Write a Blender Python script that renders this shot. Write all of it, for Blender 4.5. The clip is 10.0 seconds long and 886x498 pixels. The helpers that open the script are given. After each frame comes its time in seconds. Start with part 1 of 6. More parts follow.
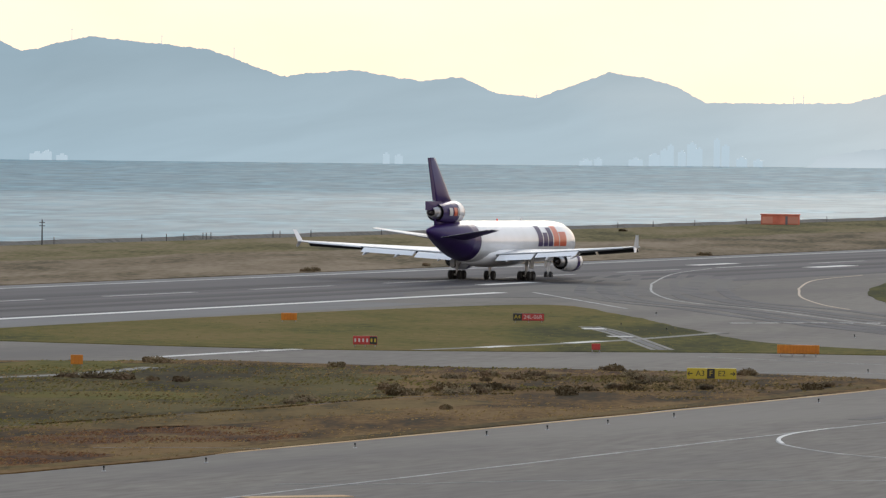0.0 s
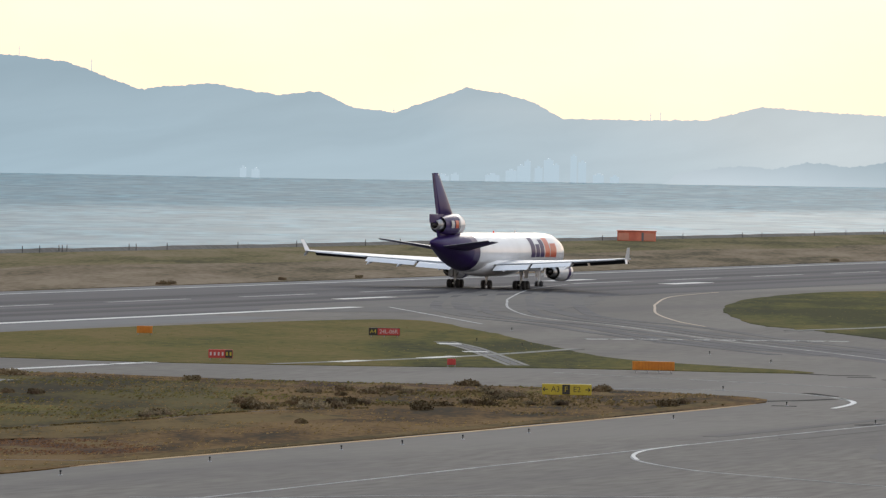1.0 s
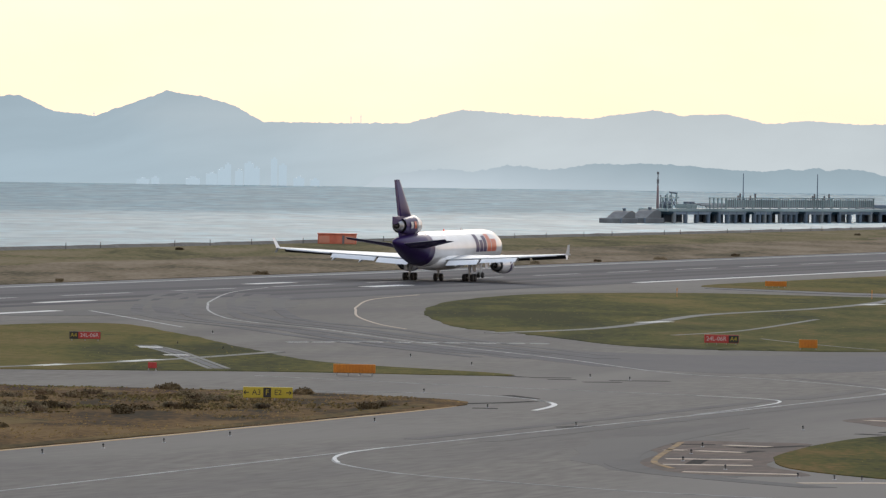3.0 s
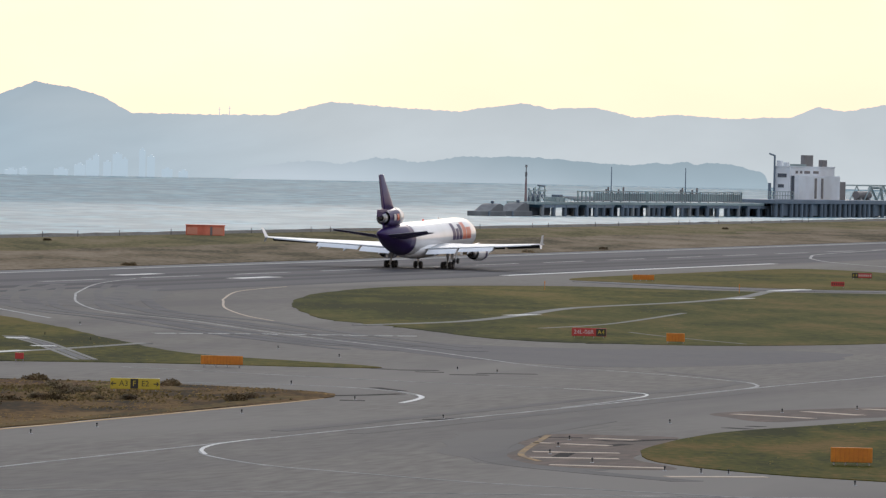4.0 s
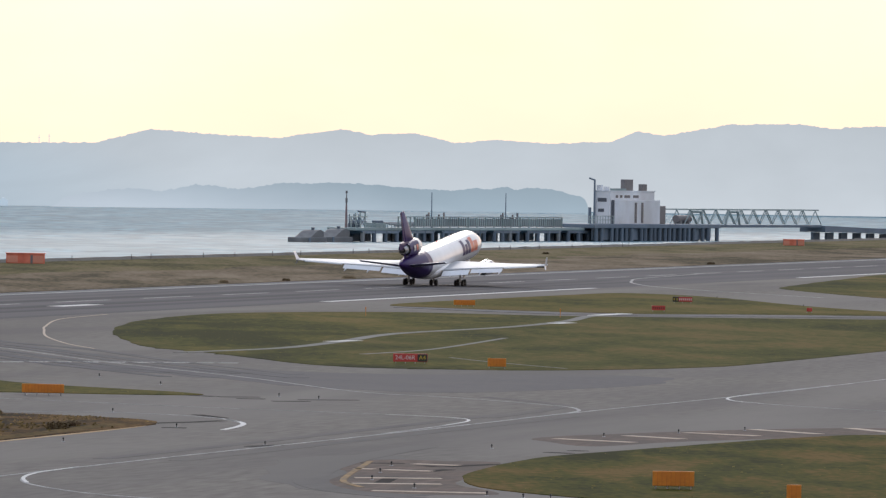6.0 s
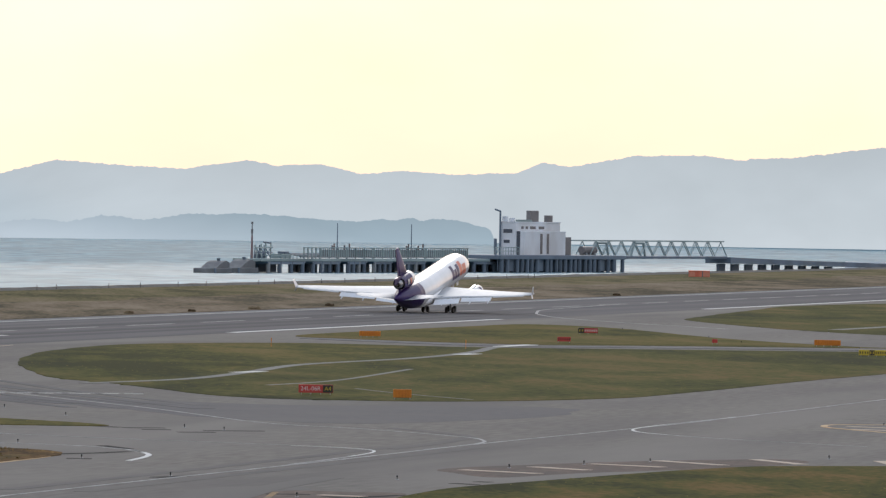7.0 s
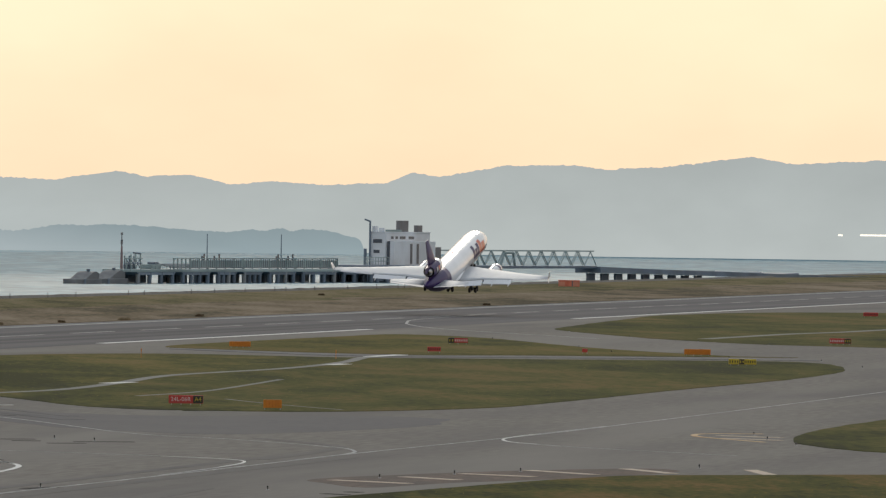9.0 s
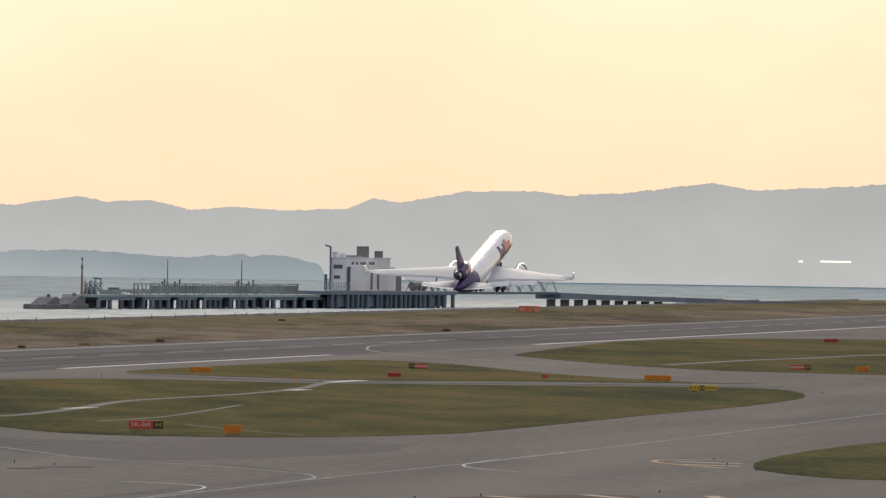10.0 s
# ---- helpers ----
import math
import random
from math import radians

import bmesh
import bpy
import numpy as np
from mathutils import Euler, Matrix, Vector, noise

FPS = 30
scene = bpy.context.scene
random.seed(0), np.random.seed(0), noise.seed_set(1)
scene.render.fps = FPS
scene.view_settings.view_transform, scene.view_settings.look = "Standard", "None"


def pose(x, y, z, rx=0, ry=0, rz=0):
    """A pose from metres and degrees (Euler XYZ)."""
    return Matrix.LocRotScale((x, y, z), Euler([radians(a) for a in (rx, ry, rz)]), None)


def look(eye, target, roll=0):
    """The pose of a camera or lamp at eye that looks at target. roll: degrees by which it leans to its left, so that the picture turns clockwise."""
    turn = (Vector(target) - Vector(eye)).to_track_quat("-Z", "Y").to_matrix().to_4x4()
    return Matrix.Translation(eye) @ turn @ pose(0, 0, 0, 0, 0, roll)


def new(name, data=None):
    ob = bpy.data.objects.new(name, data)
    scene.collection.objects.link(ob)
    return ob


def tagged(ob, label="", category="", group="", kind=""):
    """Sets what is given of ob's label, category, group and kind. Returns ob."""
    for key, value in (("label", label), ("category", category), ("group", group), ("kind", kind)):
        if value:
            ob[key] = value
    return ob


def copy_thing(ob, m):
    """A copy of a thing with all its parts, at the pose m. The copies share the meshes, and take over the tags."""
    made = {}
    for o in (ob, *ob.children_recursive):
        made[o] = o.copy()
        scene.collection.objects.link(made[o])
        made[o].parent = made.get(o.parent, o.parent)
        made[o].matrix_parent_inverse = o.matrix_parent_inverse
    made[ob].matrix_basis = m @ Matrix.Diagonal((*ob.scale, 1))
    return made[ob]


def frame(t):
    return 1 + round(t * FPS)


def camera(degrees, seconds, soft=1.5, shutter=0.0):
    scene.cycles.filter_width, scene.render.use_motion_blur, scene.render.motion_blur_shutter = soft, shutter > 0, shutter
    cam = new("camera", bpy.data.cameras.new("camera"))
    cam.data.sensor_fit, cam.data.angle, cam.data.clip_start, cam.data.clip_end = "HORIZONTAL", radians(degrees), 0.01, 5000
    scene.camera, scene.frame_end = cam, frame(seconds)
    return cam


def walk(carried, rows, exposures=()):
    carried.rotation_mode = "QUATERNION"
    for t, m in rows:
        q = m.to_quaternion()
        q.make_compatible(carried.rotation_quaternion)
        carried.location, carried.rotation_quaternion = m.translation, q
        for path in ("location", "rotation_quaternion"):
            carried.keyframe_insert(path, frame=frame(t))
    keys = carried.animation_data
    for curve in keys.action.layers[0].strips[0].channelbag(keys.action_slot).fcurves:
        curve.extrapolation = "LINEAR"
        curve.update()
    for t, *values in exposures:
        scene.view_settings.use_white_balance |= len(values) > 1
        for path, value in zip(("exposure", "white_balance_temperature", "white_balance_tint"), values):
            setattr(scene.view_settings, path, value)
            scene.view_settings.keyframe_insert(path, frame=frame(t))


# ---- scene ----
# Camera: a long lens on a viewing deck, turning to follow the jet. World: runway along +Y, sea towards -X.
EYE = 21.9
RUNWAY = -350.0          # X of the runway's centre line
SEA = -1.2
cam = camera(7.1, 10.0, soft=1.3)
TURNS = [                # seconds, yaw, pitch, roll
    (0.0, 20.248, -0.978, -0.655),
    (0.5, 19.735, -0.902, -1.063),
    (1.0, 19.101, -0.844, -1.084),
    (1.5, 18.473, -0.775, -1.13),
    (2.0, 17.716, -0.69, -1.045),
    (3.5, 16.24, -0.828, -1.102),
    (4.0, 15.642, -0.819, -1.26),
    (4.5, 14.995, -0.786, -1.226),
    (5.0, 14.636, -0.788, -1.334),
    (5.5, 14.476, -0.658, -1.042),
    (7.0, 13.442, -0.322, -0.971),
    (7.5, 13.023, -0.047, -1.068),
    (8.0, 12.832, -0.227, -1.131),
    (8.5, 12.584, -0.303, -0.892),
    (9.0, 12.397, -0.225, -0.827),
    (9.5, 12.042, -0.114, -0.813),
    (10.0, 12.08, -0.014, -0.909),
]
EXPOSURES = [(0.0, 0.50, 5950, 10), (2.0, 0.45, 5950, 10), (4.5, 0.39, 5850, 13), (5.5, 0.39, 5820, 14), (7.0, 0.38, 5800, 12), (7.5, 0.20, 5880, 8), (8.0, -0.04, 5930, 3), (8.5, 0.02, 6060, 3), (9.0, 0.08, 6200, 8), (10.0, 0.12, 6500, 15)]
walk(cam, [(t, pose(0, 0, EYE, 90 + p, r, y)) for t, y, p, r in TURNS], EXPOSURES)

# ---- light: hazy evening sky, low veiled sun ahead
SUN_EL, SUN_AZ = 24.0, 12.0      # degrees above the horizon, degrees to the left of +Y
world = bpy.data.worlds.new("world")
scene.world = world
world.use_nodes = True
wn, wl = world.node_tree.nodes, world.node_tree.links
wn.clear()
sky = wn.new("ShaderNodeTexSky")
sky.sky_type, sky.sun_disc = "NISHITA", False
sky.sun_elevation, sky.sun_rotation = radians(SUN_EL), radians(-SUN_AZ)
sky.air_density, sky.dust_density = 1.5, 3.0
bg_sky = wn.new("ShaderNodeBackground")
bg_sky.inputs["Strength"].default_value = 0.012
wl.new(sky.outputs[0], bg_sky.inputs["Color"])
geo = wn.new("ShaderNodeTexCoord")
sep = wn.new("ShaderNodeSeparateXYZ")
wl.new(geo.outputs["Generated"], sep.inputs[0])
ramp = wn.new("ShaderNodeValToRGB")
wl.new(sep.outputs["Z"], ramp.inputs[0])
for k, (pos, col) in enumerate([(0.0, (0.87, 0.652, 0.458, 1)), (0.05, (0.85, 0.655, 0.518, 1)), (0.25, (0.60, 0.585, 0.56, 1)), (1.0, (0.385, 0.45, 0.545, 1))]):
    e = ramp.color_ramp.elements[k] if k < 2 else ramp.color_ramp.elements.new(pos)
    e.position, e.color = pos, col
cloud = wn.new("ShaderNodeTexNoise")
cloud.inputs["Scale"].default_value, cloud.inputs["Detail"].default_value = 16.0, 5.0
drift = wn.new("ShaderNodeMapping")
drift.inputs["Scale"].default_value = (1, 1, 2.2)
wl.new(geo.outputs["Generated"], drift.inputs["Vector"])
wl.new(drift.outputs[0], cloud.inputs["Vector"])
vary = wn.new("ShaderNodeMapRange")
vary.inputs["To Min"].default_value, vary.inputs["To Max"].default_value = 0.80, 1.20
wl.new(cloud.outputs["Fac"], vary.inputs["Value"])
bg_haze = wn.new("ShaderNodeBackground")
wl.new(ramp.outputs[0], bg_haze.inputs["Color"])
wl.new(vary.outputs[0], bg_haze.inputs["Strength"])
both = wn.new("ShaderNodeAddShader")
wl.new(bg_sky.outputs[0], both.inputs[0])
wl.new(bg_haze.outputs[0], both.inputs[1])
wl.new(both.outputs[0], wn.new("ShaderNodeOutputWorld").inputs["Surface"])

sun = new("sun", bpy.data.lights.new("sun", "SUN"))
sun.data.energy, sun.data.angle, sun.data.color = 0.8, radians(20), (1.0, 0.88, 0.72)
sun_way = Vector((-math.sin(radians(SUN_AZ)) * math.cos(radians(SUN_EL)), math.cos(radians(SUN_AZ)) * math.cos(radians(SUN_EL)), math.sin(radians(SUN_EL))))
sun.matrix_world = look(sun_way * 300, (0, 0, 0))


# ---- materials
def material(name, color, rough=0.6, metal=0.0, spread=0.15, scale=1.0, stretch=(1, 1, 1), bump=0.0, bump_scale=8.0, turn=0.0, second=None, second_scale=0.1, third=None, third_scale=0.05, spec=0.5, coat=0.0, random_tint=0.0):
    """A principled surface: grain at `scale`, larger blotches towards `second` at `second_scale`, fine relief."""
    m = bpy.data.materials.new(name)
    m.use_nodes = True
    n, l = m.node_tree.nodes, m.node_tree.links
    b = n["Principled BSDF"]
    b.inputs["Roughness"].default_value, b.inputs["Metallic"].default_value = rough, metal
    b.inputs["Specular IOR Level"].default_value, b.inputs["Coat Weight"].default_value = spec, coat
    co = n.new("ShaderNodeTexCoord")
    mp = n.new("ShaderNodeMapping")
    mp.inputs["Scale"].default_value = stretch
    spin = n.new("ShaderNodeMapping")
    spin.inputs["Rotation"].default_value = (0, 0, radians(turn))
    l.new(co.outputs["Object"], spin.inputs["Vector"])
    l.new(spin.outputs[0], mp.inputs["Vector"])
    fine = n.new("ShaderNodeTexNoise")
    fine.inputs["Scale"].default_value, fine.inputs["Detail"].default_value = scale, 6.0
    l.new(mp.outputs[0], fine.inputs["Vector"])
    big = n.new("ShaderNodeTexNoise")
    big.inputs["Scale"].default_value, big.inputs["Detail"].default_value = second_scale, 5.0
    l.new(mp.outputs[0], big.inputs["Vector"])
    lo = [max(0.0, c * (1 - spread)) for c in color] + [1]
    hi = [min(1.0, c * (1 + spread)) for c in color] + [1]
    m1 = n.new("ShaderNodeMix")
    m1.data_type = "RGBA"
    m1.inputs["A"].default_value, m1.inputs["B"].default_value = lo, hi
    r1 = n.new("ShaderNodeMapRange")
    r1.inputs["From Min"].default_value, r1.inputs["From Max"].default_value = 0.3, 0.7
    l.new(fine.outputs["Fac"], r1.inputs["Value"])
    l.new(r1.outputs[0], m1.inputs["Factor"])
    m2 = n.new("ShaderNodeMix")
    m2.data_type = "RGBA"
    m2.inputs["B"].default_value = [*(second or [c * 0.8 for c in color]), 1]
    r2 = n.new("ShaderNodeMapRange")
    r2.inputs["From Min"].default_value, r2.inputs["From Max"].default_value = 0.42, 0.66
    r2.inputs["To Max"].default_value = 0.9
    l.new(big.outputs["Fac"], r2.inputs["Value"])
    l.new(m1.outputs["Result"], m2.inputs["A"])
    l.new(r2.outputs[0], m2.inputs["Factor"])
    last = m2.outputs["Result"]
    if third:
        pat = n.new("ShaderNodeTexNoise")
        pat.inputs["Scale"].default_value, pat.inputs["Detail"].default_value, pat.inputs["Distortion"].default_value = third_scale, 6.0, 0.6
        off = n.new("ShaderNodeVectorMath")
        off.operation = "ADD"
        off.inputs[1].default_value = (310, 170, 20)
        l.new(mp.outputs[0], off.inputs[0])
        l.new(off.outputs[0], pat.inputs["Vector"])
        r4 = n.new("ShaderNodeMapRange")
        r4.inputs["From Min"].default_value, r4.inputs["From Max"].default_value = 0.50, 0.66
        l.new(pat.outputs["Fac"], r4.inputs["Value"])
        m4 = n.new("ShaderNodeMix")
        m4.data_type = "RGBA"
        m4.inputs["B"].default_value = [*third, 1]
        l.new(last, m4.inputs["A"])
        l.new(r4.outputs[0], m4.inputs["Factor"])
        last = m4.outputs["Result"]
    if random_tint:
        info = n.new("ShaderNodeObjectInfo")
        hsv = n.new("ShaderNodeHueSaturation")
        r3 = n.new("ShaderNodeMapRange")
        r3.inputs["To Min"].default_value, r3.inputs["To Max"].default_value = 1 - random_tint, 1 + random_tint
        l.new(info.outputs["Random"], r3.inputs["Value"])
        l.new(r3.outputs[0], hsv.inputs["Value"])
        l.new(last, hsv.inputs["Color"])
        last = hsv.outputs[0]
    l.new(last, b.inputs["Base Color"])
    if bump:
        fb = n.new("ShaderNodeTexNoise")
        fb.inputs["Scale"].default_value, fb.inputs["Detail"].default_value = bump_scale, 4.0
        l.new(mp.outputs[0], fb.inputs["Vector"])
        bp = n.new("ShaderNodeBump")
        bp.inputs["Strength"].default_value, bp.inputs["Distance"].default_value = 1.0, bump
        l.new(fb.outputs["Fac"], bp.inputs["Height"])
        l.new(bp.outputs[0], b.inputs["Normal"])
    return m


def turf(name, colours, big=0.022, mid=0.09, fine=0.8, stretch=(1, 0.34, 1), turn=-18, bump=0.06, low=0.415, high=0.585, seed=0.0):
    """Grass seen from afar: drifts, patches and tufts at three scales run through one scale of colours."""
    m = bpy.data.materials.new(name)
    m.use_nodes = True
    n, l = m.node_tree.nodes, m.node_tree.links
    b = n["Principled BSDF"]
    b.inputs["Roughness"].default_value, b.inputs["Specular IOR Level"].default_value = 0.95, 0.03
    co = n.new("ShaderNodeTexCoord")
    spin = n.new("ShaderNodeMapping")
    spin.inputs["Rotation"].default_value, spin.inputs["Location"].default_value = (0, 0, radians(turn)), (seed, seed * 0.7, 0)
    mp = n.new("ShaderNodeMapping")
    mp.inputs["Scale"].default_value = stretch
    l.new(co.outputs["Object"], spin.inputs["Vector"])
    l.new(spin.outputs[0], mp.inputs["Vector"])
    total = None
    for size, weight, detail, warp in ((big, 0.40, 3.0, 0.5), (mid, 0.33, 4.0, 0.4), (fine, 0.27, 5.0, 0.0)):
        tex = n.new("ShaderNodeTexNoise")
        tex.inputs["Scale"].default_value, tex.inputs["Detail"].default_value, tex.inputs["Distortion"].default_value = size, detail, warp
        l.new(mp.outputs[0], tex.inputs["Vector"])
        add = n.new("ShaderNodeMath")
        add.operation = "MULTIPLY_ADD"
        add.inputs[1].default_value, add.inputs[2].default_value = weight, 0.0
        l.new(tex.outputs["Fac"], add.inputs[0])
        if total:
            l.new(total, add.inputs[2])
        total = add.outputs[0]
    rg = n.new("ShaderNodeMapRange")
    rg.inputs["From Min"].default_value, rg.inputs["From Max"].default_value = low, high
    l.new(total, rg.inputs["Value"])
    rp = n.new("ShaderNodeValToRGB")
    for k, c in enumerate(colours):
        e = rp.color_ramp.elements[k] if k < 2 else rp.color_ramp.elements.new(1.0)
        e.position, e.color = k / (len(colours) - 1), (*c, 1)
    l.new(rg.outputs[0], rp.inputs[0])
    l.new(rp.outputs[0], b.inputs["Base Color"])
    bp = n.new("ShaderNodeBump")
    bp.inputs["Strength"].default_value, bp.inputs["Distance"].default_value = 1.0, bump
    l.new(total, bp.inputs["Height"])
    l.new(bp.outputs[0], b.inputs["Normal"])
    return m


def blades(name, dark, pale):
    """Grass blades and weeds that differ from one to the next."""
    m = bpy.data.materials.new(name)
    m.use_nodes = True
    n, l = m.node_tree.nodes, m.node_tree.links
    b = n["Principled BSDF"]
    b.inputs["Roughness"].default_value, b.inputs["Specular IOR Level"].default_value = 0.9, 0.05
    geo_in = n.new("ShaderNodeNewGeometry")
    rp = n.new("ShaderNodeValToRGB")
    rp.color_ramp.elements[0].color, rp.color_ramp.elements[1].color = (*dark, 1), (*pale, 1)
    l.new(geo_in.outputs["Random Per Island"], rp.inputs[0])
    l.new(rp.outputs[0], b.inputs["Base Color"])
    return m


def glowing(name, color, strength):
    m = bpy.data.materials.new(name)
    m.use_nodes = True
    b = m.node_tree.nodes["Principled BSDF"]
    b.inputs["Base Color"].default_value = (*color, 1)
    b.inputs["Emission Color"].default_value = (*color, 1)
    b.inputs["Emission Strength"].default_value = strength
    return m


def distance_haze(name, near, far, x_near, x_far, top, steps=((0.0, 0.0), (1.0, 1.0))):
    """Far hills seen through miles of lit air: a plain backdrop with the haze painted into its glow, paler towards the
    sun's side and the water.
    """
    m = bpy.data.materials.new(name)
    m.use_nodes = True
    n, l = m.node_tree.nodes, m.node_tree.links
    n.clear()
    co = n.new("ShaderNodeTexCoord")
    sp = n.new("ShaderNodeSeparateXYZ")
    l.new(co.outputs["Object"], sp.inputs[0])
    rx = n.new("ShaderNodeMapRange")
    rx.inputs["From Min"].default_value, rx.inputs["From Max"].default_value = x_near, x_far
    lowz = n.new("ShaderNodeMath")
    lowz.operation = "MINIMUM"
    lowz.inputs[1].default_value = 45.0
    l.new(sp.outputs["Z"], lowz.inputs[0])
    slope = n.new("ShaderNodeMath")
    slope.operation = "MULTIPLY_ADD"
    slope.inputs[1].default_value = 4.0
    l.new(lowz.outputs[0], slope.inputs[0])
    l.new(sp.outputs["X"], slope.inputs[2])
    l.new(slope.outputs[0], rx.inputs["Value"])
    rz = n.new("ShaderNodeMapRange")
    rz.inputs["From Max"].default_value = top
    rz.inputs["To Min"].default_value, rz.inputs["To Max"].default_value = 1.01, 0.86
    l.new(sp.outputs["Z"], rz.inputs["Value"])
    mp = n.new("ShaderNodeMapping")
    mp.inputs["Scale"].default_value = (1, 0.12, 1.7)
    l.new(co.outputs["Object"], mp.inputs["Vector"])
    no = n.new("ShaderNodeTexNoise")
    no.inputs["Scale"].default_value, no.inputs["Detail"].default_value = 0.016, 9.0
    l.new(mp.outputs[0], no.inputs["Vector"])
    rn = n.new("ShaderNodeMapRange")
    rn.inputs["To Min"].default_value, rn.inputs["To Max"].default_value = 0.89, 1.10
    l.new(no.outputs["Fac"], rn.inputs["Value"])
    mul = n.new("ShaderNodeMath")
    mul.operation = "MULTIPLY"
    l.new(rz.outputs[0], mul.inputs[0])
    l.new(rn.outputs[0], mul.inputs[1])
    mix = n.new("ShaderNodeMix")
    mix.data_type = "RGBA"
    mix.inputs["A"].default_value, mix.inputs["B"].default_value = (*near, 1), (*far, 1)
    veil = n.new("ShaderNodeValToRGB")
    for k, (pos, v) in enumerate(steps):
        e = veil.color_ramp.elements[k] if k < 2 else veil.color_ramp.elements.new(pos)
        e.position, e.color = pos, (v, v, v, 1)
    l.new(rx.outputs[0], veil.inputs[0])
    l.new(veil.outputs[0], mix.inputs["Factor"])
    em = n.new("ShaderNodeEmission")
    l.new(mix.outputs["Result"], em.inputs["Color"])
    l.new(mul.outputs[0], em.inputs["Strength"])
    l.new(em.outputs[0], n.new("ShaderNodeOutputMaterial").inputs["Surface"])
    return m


def water_material():
    m = material("sea_water", (0.118, 0.228, 0.278), rough=0.4, spread=0.45, scale=0.42, second=(0.120, 0.200, 0.232), second_scale=0.12, third=(0.175, 0.282, 0.325), third_scale=0.16, stretch=(0.3, 0.08, 1), turn=-17, spec=0.2)
    n, l = m.node_tree.nodes, m.node_tree.links
    b = n["Principled BSDF"]
    b.inputs["IOR"].default_value = 1.33
    co = n.new("ShaderNodeTexCoord")
    mp = n.new("ShaderNodeMapping")
    mp.inputs["Scale"].default_value, mp.inputs["Rotation"].default_value = (0.4, 0.12, 1), (0, 0, -0.3)
    l.new(co.outputs["Object"], mp.inputs["Vector"])
    a = n.new("ShaderNodeTexNoise")
    a.inputs["Scale"].default_value, a.inputs["Detail"].default_value = 0.30, 6.0
    l.new(mp.outputs[0], a.inputs["Vector"])
    bp = n.new("ShaderNodeBump")
    bp.inputs["Strength"].default_value, bp.inputs["Distance"].default_value = 1.0, 1.0
    l.new(a.outputs["Fac"], bp.inputs["Height"])
    l.new(bp.outputs[0], b.inputs["Normal"])
    # a current line: the inshore sun sheen is put in as stronger reflection, weaker beyond, with streaks
    sp = n.new("ShaderNodeSeparateXYZ")
    l.new(co.outputs["Object"], sp.inputs[0])
    lane = n.new("ShaderNodeMath")
    lane.operation = "MULTIPLY_ADD"
    lane.inputs[1].default_value = -3.6
    l.new(sp.outputs["X"], lane.inputs[0])
    l.new(sp.outputs["Y"], lane.inputs[2])
    w = n.new("ShaderNodeTexNoise")
    w.inputs["Scale"].default_value, w.inputs["Detail"].default_value = 0.006, 5.0
    l.new(mp.outputs[0], w.inputs["Vector"])
    wob = n.new("ShaderNodeMath")
    wob.operation = "MULTIPLY_ADD"
    wob.inputs[1].default_value = 900.0
    l.new(w.outputs["Fac"], wob.inputs[0])
    l.new(lane.outputs[0], wob.inputs[2])
    rr = n.new("ShaderNodeMapRange")
    rr.inputs["From Min"].default_value, rr.inputs["From Max"].default_value = 5500, 6150
    rr.inputs["To Min"].default_value, rr.inputs["To Max"].default_value = 0.017, 0.0045
    l.new(wob.outputs[0], rr.inputs["Value"])
    l.new(rr.outputs[0], b.inputs["Specular IOR Level"])
    return m


